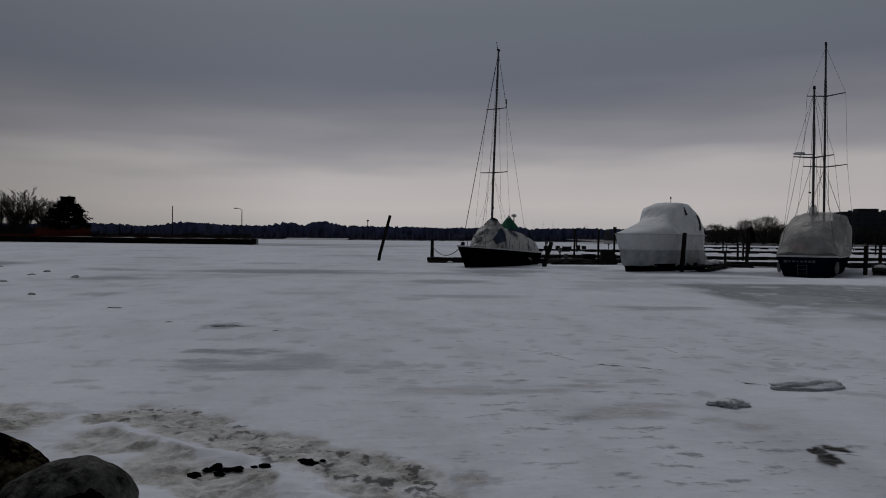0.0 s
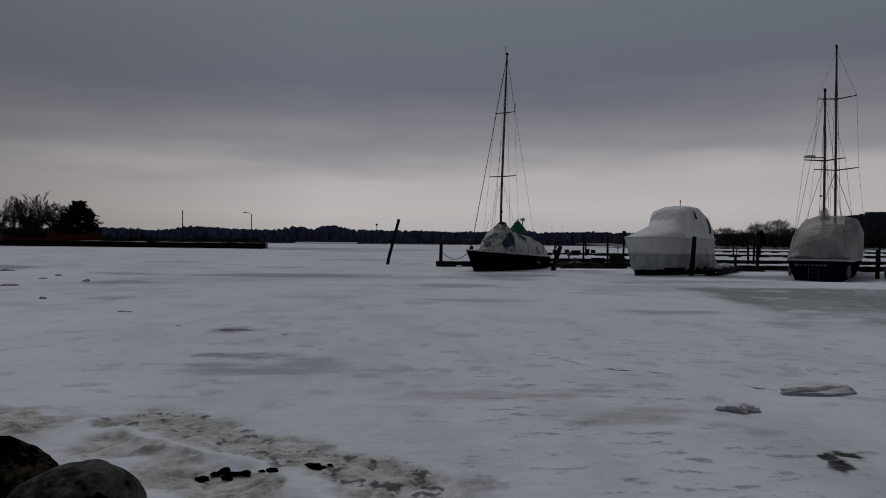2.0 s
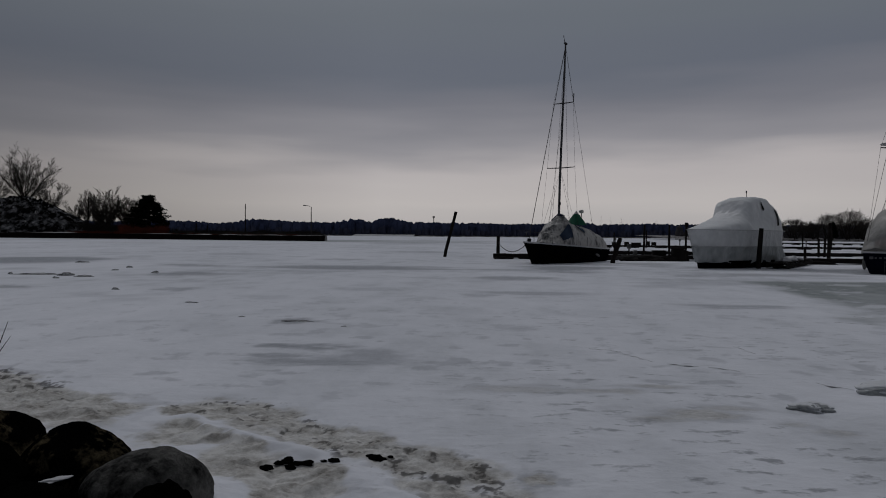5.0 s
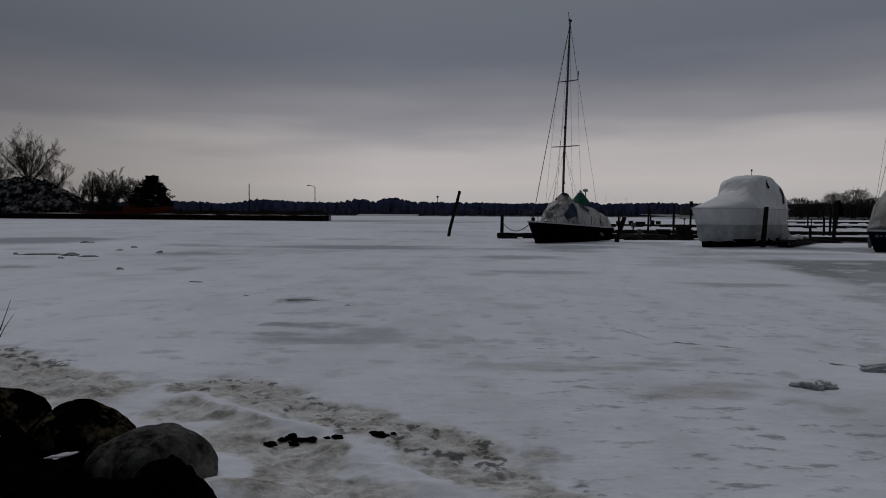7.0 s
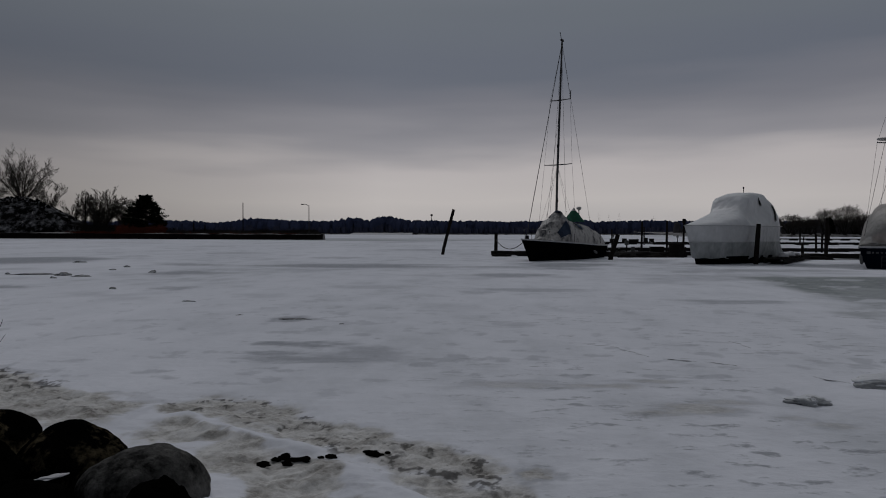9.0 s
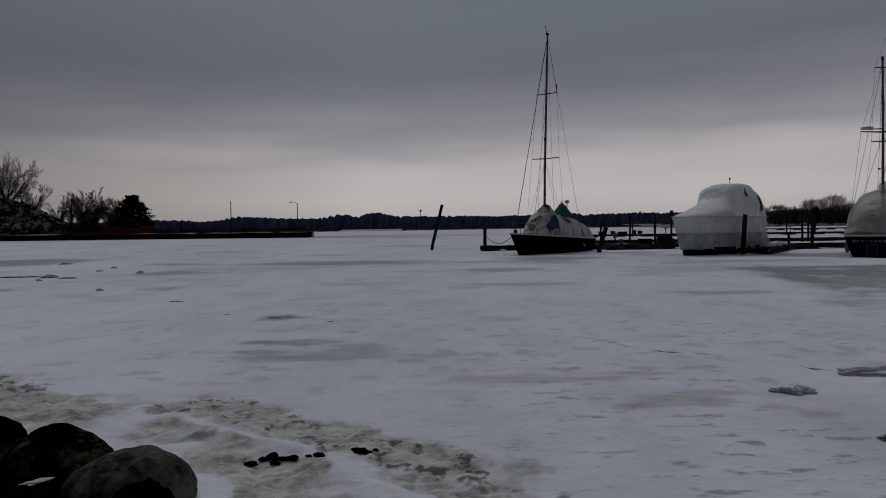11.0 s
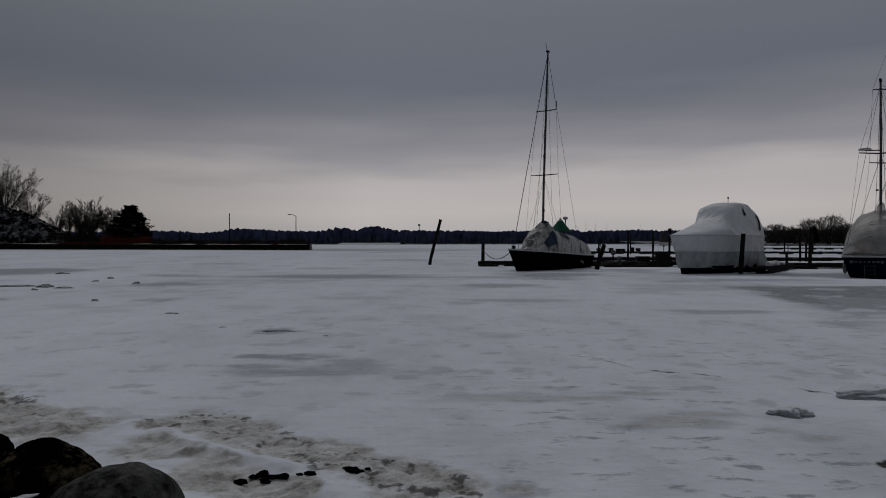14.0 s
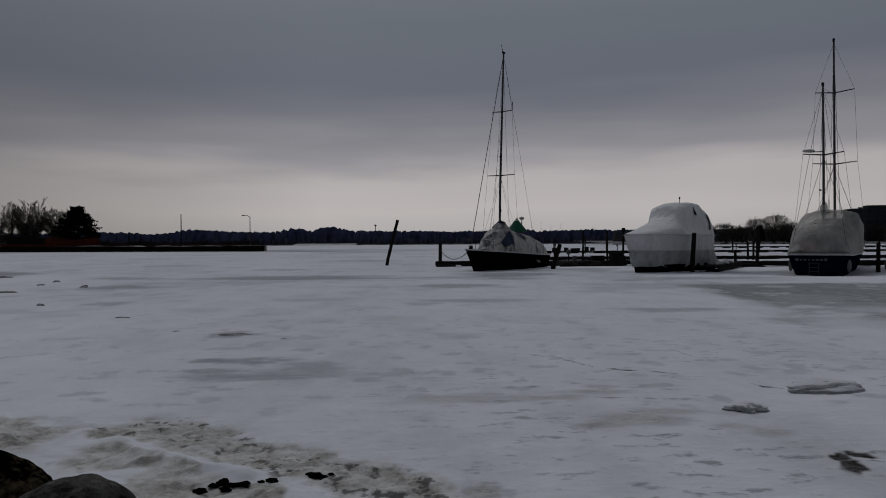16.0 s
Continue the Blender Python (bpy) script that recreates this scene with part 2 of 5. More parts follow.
def snow_material():
    m = bpy.data.materials.new("snow_covered_lake_ice")
    m.use_nodes = True
    t = m.node_tree
    b = t.nodes["Principled BSDF"]
    co = t.nodes.new("ShaderNodeTexCoord")

    def tex(scale, detail, rough, stretch_by=(1, 1, 1), turn=0.0):
        mp = t.nodes.new("ShaderNodeMapping")
        mp.inputs["Scale"].default_value = stretch_by
        mp.inputs["Rotation"].default_value = (0, 0, turn)
        t.links.new(co.outputs["Object"], mp.inputs[0])
        n = node(t, "ShaderNodeTexNoise", Scale=scale, Detail=detail, Roughness=rough)
        t.links.new(mp.outputs[0], n.inputs["Vector"])
        return n.outputs[0]

    def painted(name):
        n = t.nodes.new("ShaderNodeAttribute")
        n.attribute_name = name
        return n.outputs["Fac"]
    broad = tex(0.11, 4, 0.55, (1.0, 0.45, 1))
    mid = tex(0.9, 5, 0.6, (1.1, 0.6, 1), 0.2)
    clump = tex(3.4, 5, 0.6)
    fleck = tex(4.6, 4, 0.56, (0.55, 1.25, 1), 0.25)
    fine = tex(15, 5, 0.65, (0.8, 1.15, 1), 0.2)
    grain = tex(60, 3, 0.6)
    snow = ramp(t, calc(t, "ADD", calc(t, "MULTIPLY", broad, 0.55), calc(t, "MULTIPLY", mid, 0.45)),
                [(0.35, (0.60, 0.618, 0.655)), (0.47, (0.745, 0.76, 0.81)), (0.62, (0.83, 0.842, 0.895))])
    # small grey melt flecks, in fields
    fl = calc(t, "ADD", calc(t, "MULTIPLY", fleck, 0.72), calc(t, "MULTIPLY", fine, 0.28))
    fl = calc(t, "MULTIPLY", ramp(t, fl, [(0.555, (0, 0, 0)), (0.63, (1, 1, 1))]), painted("flecks"))
    snow = mixc(t, calc(t, "MULTIPLY", fl, 0.66), snow, (0.2, 0.213, 0.232))
    # grey stains where melt water has soaked the snow
    st = painted("stain")
    soak = calc(t, "MULTIPLY", st, calc(t, "MULTIPLY_ADD", clump, 0.9, 0.35))
    col = mixc(t, calc(t, "MINIMUM", soak, 0.9), snow, mixc(t, fine, (0.21, 0.222, 0.245), (0.42, 0.437, 0.475)))
    # beige slush along the shore: pale lumps, brown hollows, fine grit
    a = painted("dirt")
    soil = calc(t, "ADD", calc(t, "MULTIPLY", clump, 0.5), calc(t, "ADD", calc(t, "MULTIPLY", fine, 0.35), calc(t, "MULTIPLY", grain, 0.15)))
    soilc = ramp(t, soil, [(0.36, (0.22, 0.207, 0.187)), (0.46, (0.44, 0.427, 0.405)), (0.57, (0.66, 0.652, 0.635))])
    amount = calc(t, "MULTIPLY", a, ramp(t, calc(t, "ADD", calc(t, "MULTIPLY", a, 0.45), calc(t, "ADD", calc(t, "MULTIPLY", clump, 0.6), calc(t, "MULTIPLY", fine, 0.4))), [(0.48, (0.25, 0.25, 0.25)), (0.78, (1, 1, 1))]))
    col = mixc(t, amount, col, soilc)
    speck = calc(t, "MULTIPLY", ramp(t, calc(t, "ADD", calc(t, "MULTIPLY", fine, 0.55), calc(t, "MULTIPLY", fleck, 0.45)), [(0.60, (0, 0, 0)), (0.68, (1, 1, 1))]), a)
    col = mixc(t, calc(t, "MULTIPLY", speck, 0.7), col, (0.075, 0.068, 0.06))
    col = mixc(t, calc(t, "MULTIPLY", painted("dark"), calc(t, "MULTIPLY_ADD", fine, 0.6, 0.65)), col, (0.04, 0.037, 0.034))
    w = calc(t, "MULTIPLY", painted("wet"), ramp(t, calc(t, "ADD", calc(t, "MULTIPLY", mid, 0.6), calc(t, "MULTIPLY", fleck, 0.4)), [(0.36, (0.4, 0.4, 0.4)), (0.48, (1, 1, 1))]))
    icec = ramp(t, mid, [(0.3, (0.20, 0.222, 0.225)), (0.7, (0.36, 0.385, 0.385))])
    col = mixc(t, w, col, icec)
    t.links.new(col, b.inputs["Base Color"])
    t.links.new(calc(t, "MULTIPLY_ADD", w, -0.1, 0.8), b.inputs["Roughness"])
    b.inputs["Specular IOR Level"].default_value = 0.0
    hgt = calc(t, "ADD", calc(t, "MULTIPLY", fleck, 0.35), calc(t, "ADD", calc(t, "MULTIPLY", fine, 0.16), calc(t, "MULTIPLY", clump, 0.35)))
    bp = node(t, "ShaderNodeBump", Strength=0.55, Distance=0.07)
    t.links.new(hgt, bp.inputs["Height"])
    t.links.new(bp.outputs[0], b.inputs["Normal"])
    return m


M_SNOW = snow_material()

# ---- building helpers ----
def thing(name, label, category, m=None, group="", kind=""):
    e = new(name)
    e.empty_display_size = 0.2
    if m is not None:
        e.matrix_world = m
    return tagged(e, label, category, group, kind)


def part(name, bm, mat, parent=None, label="", smooth=False):
    me = bpy.data.meshes.new(name)
    bm.normal_update()
    bm.to_mesh(me)
    bm.free()
    if smooth:
        for p in me.polygons:
            p.use_smooth = True
    me.materials.append(mat)
    o = new(name, me)
    if parent is not None:
        o.parent = parent
    if label:
        o["label"] = label
    return o


def box(bm, c, s, rz=0.0, bev=0.0, m=None):
    r = bmesh.ops.create_cube(bm, size=1.0, matrix=(m or Matrix()) @ Matrix.Translation(c) @ Matrix.Rotation(radians(rz), 4, "Z") @ Matrix.Diagonal((*s, 1)))
    if bev:
        es = list({e for v in r["verts"] for e in v.link_edges})
        bmesh.ops.bevel(bm, geom=es, offset=bev, segments=1, affect="EDGES")


def boxm(c, s, rz=0.0, bev=0.02):
    bm = bmesh.new()
    box(bm, c, s, rz, bev)
    return bm


def tube(bm, pts, radii, sides=8, cap=True):
    """A tube through points."""
    pts = [Vector(p) for p in pts]
    if isinstance(radii, (int, float)):
        radii = [radii] * len(pts)
    rings = []
    for i, p in enumerate(pts):
        d = (pts[min(i + 1, len(pts) - 1)] - pts[max(i - 1, 0)]).normalized()
        u = d.cross(Vector((0, 0, 1)) if abs(d.z) < 0.9 else Vector((1, 0, 0))).normalized()
        w = d.cross(u)
        rings.append([bm.verts.new(p + radii[i] * (math.cos(a) * u + math.sin(a) * w)) for a in [2 * math.pi * k / sides for k in range(sides)]])
    for a, b in zip(rings, rings[1:]):
        for k in range(sides):
            bm.faces.new((a[k], a[(k + 1) % sides], b[(k + 1) % sides], b[k]))
    if cap:
        bm.faces.new(rings[0][::-1])
        bm.faces.new(rings[-1])


def tubem(pts, radii, sides=8):
    bm = bmesh.new()
    tube(bm, pts, radii, sides)
    return bm


def sag(a, b, drop, n=8):
    a, b = Vector(a), Vector(b)
    return [a.lerp(b, i / n) - Vector((0, 0, drop * 4 * (i / n) * (1 - i / n))) for i in range(n + 1)]


def grid(bm, rows, close_u=False):
    """Faces between rows of points."""
    vs = [[bm.verts.new(p) for p in r] for r in rows]
    for a, b in zip(vs, vs[1:]):
        n = len(a)
        for k in range(n if close_u else n - 1):
            q = (a[k], a[(k + 1) % n], b[(k + 1) % n], b[k])
            if len({id(x) for x in q}) == 4:
                bm.faces.new(q)
    return vs


def blob(size, seed, rough=0.25, sub=3, cut=0.75):
    """A stone or clod: a ball pushed in and out, with some flat faces."""
    bm = bmesh.new()
    bmesh.ops.create_icosphere(bm, subdivisions=sub, radius=1.0)
    rng = random.Random(seed)
    cuts = [(Vector((rng.uniform(-1, 1), rng.uniform(-1, 1), rng.uniform(-0.6, 1))).normalized(), rng.uniform(0.72, 0.95)) for _ in range(7)]
    off = Vector((seed * 3.7, seed * 1.3, seed * 2.1))
    for v in bm.verts:
        p = v.co.copy()
        for d, h in cuts:
            e = p.dot(d) - h
            if e > 0:
                p -= d * e * cut
        p *= 1 + rough * (noise.noise(p * 1.3 + off) * 0.6 + noise.noise(p * 3.1 + off) * 0.3 + noise.noise(p * 7 + off) * 0.12)
        v.co = Vector((p.x * size[0], p.y * size[1], p.z * size[2]))
    return bm


# ---- the lake: one sheet of ice and snow to the horizon ----
def lattice(x, y, seed):
    xi, yi = np.floor(x), np.floor(y)
    fx, fy = x - xi, y - yi
    fx, fy = fx * fx * (3 - 2 * fx), fy * fy * (3 - 2 * fy)

    def h(a, b):
        s = np.sin(a * 127.1 + b * 311.7 + seed * 74.7) * 43758.5453
        return s - np.floor(s)
    return (h(xi, yi) * (1 - fx) + h(xi + 1, yi) * fx) * (1 - fy) + (h(xi, yi + 1) * (1 - fx) + h(xi + 1, yi + 1) * fx) * fy


def fbm(x, y, seed, octaves=4):
    v, a, s = 0, 0.5, 1.0
    for o in range(octaves):
        v = v + a * lattice(x * s + o * 17.3, y * s - o * 9.1, seed + o)
        a, s = a * 0.5, s * 2.03
    return v / (1 - 0.5 ** octaves)


def to_line(x, y, pts):
    """Distance to a polyline."""
    best = np.full(x.shape, 1e9)
    for (ax, ay), (bx, by) in zip(pts, pts[1:]):
        dx, dy = bx - ax, by - ay
        k = np.clip(((x - ax) * dx + (y - ay) * dy) / (dx * dx + dy * dy), 0, 1)
        best = np.minimum(best, np.hypot(x - ax - k * dx, y - ay - k * dy))
    return best


def spot(x, y, cx, cy, rx, ry, turn=0.0):
    c, s = math.cos(radians(turn)), math.sin(radians(turn))
    u, v = (x - cx) * c + (y - cy) * s, -(x - cx) * s + (y - cy) * c
    return np.exp(-((u / rx) ** 2 + (v / ry) ** 2))


SLUSH_UPPER = [(-2.72, 6.37), (-2.5, 6.5), (-2.21, 6.48), (-1.86, 6.1), (-1.38, 5.76), (-1.09, 5.52), (-0.76, 5.2), (-0.4, 4.98), (-0.1, 4.85)]
SLUSH_MIDDLE = [(-2.45, 6.2), (-2.09, 5.95), (-1.65, 5.62), (-1.27, 5.38), (-0.91, 5.12), (-0.54, 4.88), (-0.2, 4.72)]
SLUSH_BEHIND_BERM = [(-2.64, 5.66), (-2.35, 5.53), (-2.02, 5.36), (-1.8, 5.15)]
SLUSH_BESIDE_STONE = [(-1.86, 4.98), (-1.62, 4.64), (-1.4, 4.28), (-1.2, 3.9)]
SLUSH_LOWER = [(-1.46, 4.56), (-1.13, 4.35), (-0.88, 4.15), (-0.71, 3.9)]
SLUSH_NEAR = [(-0.42, 4.46), (-0.18, 4.35), (0.04, 4.26), (0.25, 4.18), (0.50, 4.02)]
SLUSH_NEAR_UPPER = [(-0.26, 4.82), (-0.02, 4.7), (0.16, 4.46), (0.36, 4.28), (0.65, 4.1)]
SLUSH_WEST = [(-6.4, 7.8), (-5.3, 7.42), (-4.7, 7.05), (-4.3, 6.78), (-3.87, 6.48), (-3.45, 6.22)]
SLUSH_WEST_LOW = [(-5.6, 7.1), (-4.97, 6.85), (-4.44, 6.6), (-3.98, 6.34), (-3.51, 6.05)]
GRIT_WEST = [(-5.9, 8.02), (-5.6, 7.86), (-5.14, 7.54), (-4.85, 7.39), (-4.59, 7.24)]
BERM = [(-2.62, 6.0), (-2.22, 5.66), (-1.9, 5.44), (-1.62, 5.26), (-1.36, 5.1)]
RIDGE = [(-1.02, 4.72), (-0.76, 4.5), (-0.55, 4.3), (-0.35, 4.05)]
STONE_RIM = [(-2.35, 5.1), (-1.95, 4.62), (-1.62, 4.3), (-1.45, 3.95)]
CRACKS = [[(1.29, 11.22), (1.49, 11.12)], [(1.59, 10.41), (1.97, 10.05), (2.23, 9.31)], [(2.36, 9.17), (2.74, 8.97)], [(2.84, 8.94), (3.12, 8.65)], [(3.76, 10.76), (3.84, 10.02)],
          [(4.0, 7.75), (3.7, 8.0)], [(6.89, 14.05), (7.55, 13.7)], [(7.81, 15.23), (7.95, 14.94)]]
# grey melt stains in the snow: middle, half length and half depth, strength
STAINS_WEST = [(-26.5, 39.4, 3.6, 5.2, 1.0), (-11.98, 27.85, 1.1, 1.4, 0.8), (-14.76, 35.4, 1.5, 1.3, 0.7), (-9.0, 20.1, 0.5, 0.65, 0.6), (-5.82, 34.5, 4.4, 2.0, 0.85), (-19.9, 56.1, 1.6, 2.5, 0.5),
               (-6.0, 68.5, 3.0, 3.4, 0.5), (-14.1, 20.1, 0.6, 0.75, 0.75), (-3.45, 13.02, 0.42, 0.36, 1.3), (-2.71, 10.07, 0.52, 0.26, 0.9), (-2.8, 9.3, 0.36, 0.19, 0.75), (-2.15, 8.93, 0.70, 0.22, 0.75), (-1.55, 9.33, 0.5, 0.6, 0.6)]
STAINS_EAST = [(3.69, 35.1, 1.5, 3.0, 1.0), (4.6, 37.4, 2.2, 2.0, 1.0), (1.34, 27.2, 1.3, 1.4, 0.75), (1.57, 20.3, 1.4, 0.6, 0.55), (6.15, 17.1, 1.1, 0.5, 0.7), (-0.06, 19.3, 0.4, 0.55, 0.45), (0.71, 12.5, 0.3, 0.32, 0.45), (9.3, 30.5, 0.9, 0.7, 0.6),
               (-9.4, 45.9, 1.3, 1.6, 0.5), (1.0, 33.9, 1.9, 0.9, 0.6), (10.2, 40.8, 1.3, 1.7, 0.6), (5.5, 42.0, 2.6, 1.6, 0.7), (9.4, 43.6, 2.2, 1.3, 0.7), (13.6, 38.2, 2.4, 0.9, 0.7), (20.5, 36.5, 3.5, 2.4, 1.0), (16.8, 36.6, 2.6, 1.5, 0.9), (13.0, 31.5, 3.0, 1.2, 0.6)]
# brownish slush spots out on the snow
SPOTS = [(2.0, 6.52, 0.34, 0.19, 0.8), (1.62, 6.35, 0.26, 0.12, 0.7), (2.35, 6.78, 0.28, 0.12, 0.6), (1.3, 7.45, 0.42, 0.16, 0.65), (1.9, 7.72, 0.34, 0.10, 0.6), (0.3, 7.5, 0.5, 0.2, 0.5), (3.0, 6.05, 0.17, 0.12, 0.6), (0.38, 4.72, 0.12, 0.14, 1.1), (2.72, 6.25, 0.14, 0.08, 0.5)]
STAIN_DARK = [(3.10, 5.08, 0.085, 0.20, -32), (3.15, 5.32, 0.07, 0.12, -32), (3.34, 5.40, 0.13, 0.06, -32), (3.98, 4.72, 0.18, 0.10, -38)]


def smooth_step(v, a, b):
    k = np.clip((v - a) / (b - a), 0, 1)
    return k * k * (3 - 2 * k)


def slush_cover(x, y):
    """How much of the shore snow has turned to dirty slush, with clean strips along the little ridges."""
    wx = x + 0.55 * (fbm(x * 1.9, y * 1.9, 52) - 0.5) + 0.16 * (fbm(x * 7, y * 7, 53) - 0.5)
    wy = y + 0.55 * (fbm(x * 1.9, y * 1.9, 58) - 0.5) + 0.16 * (fbm(x * 7, y * 7, 59) - 0.5)
    d = np.zeros(x.shape)
    for line, wide, k in ((SLUSH_UPPER, 0.26, 1.0), (SLUSH_MIDDLE, 0.22, 0.85), (SLUSH_BEHIND_BERM, 0.19, 0.85), (SLUSH_BESIDE_STONE, 0.30, 1.05), (SLUSH_LOWER, 0.42, 0.95), (SLUSH_NEAR, 0.26, 0.95),
                          (SLUSH_NEAR_UPPER, 0.17, 0.7), (SLUSH_WEST, 0.28, 1.3), (SLUSH_WEST_LOW, 0.45, 1.35), (GRIT_WEST, 0.12, 0.8)):
        d = np.maximum(d, k * np.exp(-(to_line(wx, wy, line) / wide) ** 2))
    clean = np.zeros(x.shape)
    for line, wide, k in ((BERM, 0.085, 0.9), (RIDGE, 0.11, 0.75), (STONE_RIM, 0.12, 0.9)):
        clean = np.maximum(clean, k * np.exp(-(to_line(wx, wy, line) / wide) ** 2))
    return d * (1 - clean)


def lumps(x, y):
    """Rounded melt lumps between narrow hollows, 0 in the hollows."""
    u, v = x + 0.12 * (fbm(x * 4, y * 4, 14) - 0.5), y + 0.12 * (fbm(x * 4, y * 4, 15) - 0.5)
    return 0.65 * np.abs(2 * lattice(u * 4.6, v * 4.2, 11) - 1) + 0.35 * np.abs(2 * lattice(u * 10.5, v * 9.5, 12) - 1)


def land_height(x, y, cover=None):
    r = np.hypot(x, y)
    h = 0.09 * (fbm(x * 0.6, y * 0.7, 3) - 0.5) + 0.035 * (fbm(x * 2.2, y * 2.4, 5) - 0.5) + 0.012 * (fbm(x * 7, y * 8, 6) - 0.5)
    h = h * np.clip(1.1 - r / 22, 0.04, 1)
    near = slush_cover(x, y) if cover is None else cover
    h = h + near * (0.05 * (lumps(x, y) - 0.4) + 0.035 * (fbm(x * 14, y * 14, 17, 3) - 0.5))
    wb = 0.22 * (fbm(x * 2.2, y * 2.2, 22) - 0.5)
    for line, wide, up in ((BERM, 0.12, 0.06), (RIDGE, 0.15, 0.05), (STONE_RIM, 0.16, 0.035)):
        h = h + up * np.exp(-(to_line(x + wb, y + wb, line) / wide) ** 2) * (0.35 + 1.1 * fbm(x * 2, y * 2, 21))
    h = h + 0.22 * np.clip((4.3 - y) / 3, 0, 1)
    for cx, cy, rx, ry, up in ((-1.45, 3.78, 0.40, 0.22, 0.075), (20.3, 34.9, 2.4, 1.6, -0.2), (27, 36.5, 3, 1.5, 0.35), (30, 41, 4, 2, 0.3)):
        h = h + up * spot(x, y, cx, cy, rx, ry) * (0.4 + fbm(x * 0.8, y * 0.8, 31))
    return h


def ragged(x, y, cx, cy, ax, ay, seed):
    """A soft patch with a torn, streaky edge."""
    u, v = (x - cx) / ax, (y - cy) / ay
    near = (np.abs(u) < 3) & (np.abs(v) < 3)
    out = np.zeros(x.shape)
    un, vn = u[near], v[near]
    n = fbm(un * 1.7 + seed, vn * 2.3, seed, 5) - 0.5
    out[near] = smooth_step(np.exp(-0.8 * (un * un + vn * vn)) + 1.25 * n * np.exp(-0.25 * (un * un + vn * vn)), 0.14, 0.85)
    out[near] = np.maximum(out[near], np.exp(-1.6 * (un * un + vn * vn)) * np.clip(0.55 + 1.6 * n, 0, 1))
    return out


def make_ground():
    dep = np.concatenate([np.linspace(32, 1.2, 460), np.geomspace(1.15, 0.03, 80)])
    rad = 1.65 / np.tan(np.radians(dep))
    ang = np.concatenate([np.linspace(-42, 42, 720), np.linspace(44, 316, 60)])
    a = np.radians(ang)
    x = (rad[:, None] * np.sin(a)[None, :]).ravel()
    y = (rad[:, None] * np.cos(a)[None, :]).ravel()
    cover = slush_cover(x, y)
    z = land_height(x, y, cover)
    n = len(ang)
    verts = np.column_stack([x, y, z]).tolist()
    faces = []
    for r in range(len(rad) - 1):
        o = r * n
        for k in range(n):
            k2 = (k + 1) % n
            faces.append((o + k, o + n + k, o + n + k2, o + k2))
    verts.append((0, 0, 0.22))
    faces += [(len(verts) - 1, k, (k + 1) % n) for k in range(n)]
    me = bpy.data.meshes.new("ground")
    me.from_pydata(verts, [], faces)
    X, Y = np.append(x, 0.0), np.append(y, 0.0)
    cover = np.append(cover, 0.0)
    r = np.hypot(X, Y)
    # slush gathers in the hollows and leaves the lumps paler
    d = cover * 1.25 + np.where(cover > 0.02, 0.9 * (fbm(X * 2.6, Y * 2.6, 61) - 0.52) + 0.5 * (0.42 - lumps(X, Y)), 0)
    d = smooth_step(d, 0.12, 1.0)
    soft = np.zeros(len(X))
    for i, (cx, cy, ax, ay, k) in enumerate(SPOTS):
        d = np.maximum(d, 0.85 * k * ragged(X, Y, cx, cy, ax, ay, 300 + i))
        soft = np.maximum(soft, 0.75 * k * ragged(X, Y, cx, cy, ax * 1.3, ay * 1.3, 320 + i))
    dark = np.zeros(len(X))
    for i, (cx, cy, ax, ay, turn) in enumerate(STAIN_DARK):
        dark = np.maximum(dark, spot(X + 0.08 * (fbm(X * 9, Y * 6, 64) - 0.5), Y + 0.2 * (fbm(X * 9, Y * 6, 65) - 0.5), cx, cy, ax, ay, turn) * (0.55 + 0.9 * fbm(X * 9, Y * 9, 66)))
        d = np.maximum(d, 0.3 * ragged(X, Y, cx, cy, ax * 1.8, ay * 1.6, 330 + i))
    dark = smooth_step(dark, 0.15, 0.6)
    # torn dark grit where the slush meets the snow, drawn out by the wind
    edge = np.exp(-((to_line(X, Y, SLUSH_UPPER) - 0.16) / 0.16) ** 2) + 2.0 * np.exp(-(to_line(X, Y, GRIT_WEST) / 0.16) ** 2) + 0.6 * np.exp(-(to_line(X, Y, SLUSH_WEST) / 0.3) ** 2) + 0.35 * np.exp(-(to_line(X, Y, SLUSH_NEAR_UPPER) / 0.2) ** 2) + 0.2 * np.exp(-(to_line(X, Y, SLUSH_NEAR) / 0.25) ** 2)
    dark = np.maximum(dark, 0.8 * smooth_step(0.65 * fbm(X * 8.0 + Y * 2.5, Y * 10.0, 67, 4) + 0.35 * fbm(X * 24, Y * 24, 68, 3) + 0.06 * np.clip(edge, 0, 2), 0.63, 0.70) * np.clip(edge * 1.4, 0, 1))
    st = soft
    for i, (cx, cy, ax, ay, k) in enumerate(STAINS_WEST + STAINS_EAST):
        st = np.maximum(st, np.minimum(1.0, k * 1.1) * ragged(X, Y, cx, cy, ax * 1.25, ay * 1.05, 400 + i))
    # thin melt streaks all over the middle distance
    band = np.clip((r - 11) / 10, 0, 1) * np.clip(1 - r / 200, 0, 1)
    st = np.maximum(st, 0.42 * smooth_step(fbm(X / 3.4, Y / 3.0, 71, 5), 0.60, 0.74) * band)
    st = np.maximum(st, 0.5 * smooth_step(fbm(X / 16.0, Y / 22.0, 72, 5), 0.60, 0.72) * np.clip((r - 45) / 40, 0, 1) * np.clip(1.2 - r / 420, 0, 1))
    st = np.maximum(st, 0.45 * smooth_step(fbm(X * 2.6, Y * 3.0, 73, 5), 0.62, 0.74) * np.clip((r - 6) / 2, 0, 1) * np.clip(1.5 - r / 18, 0, 1))
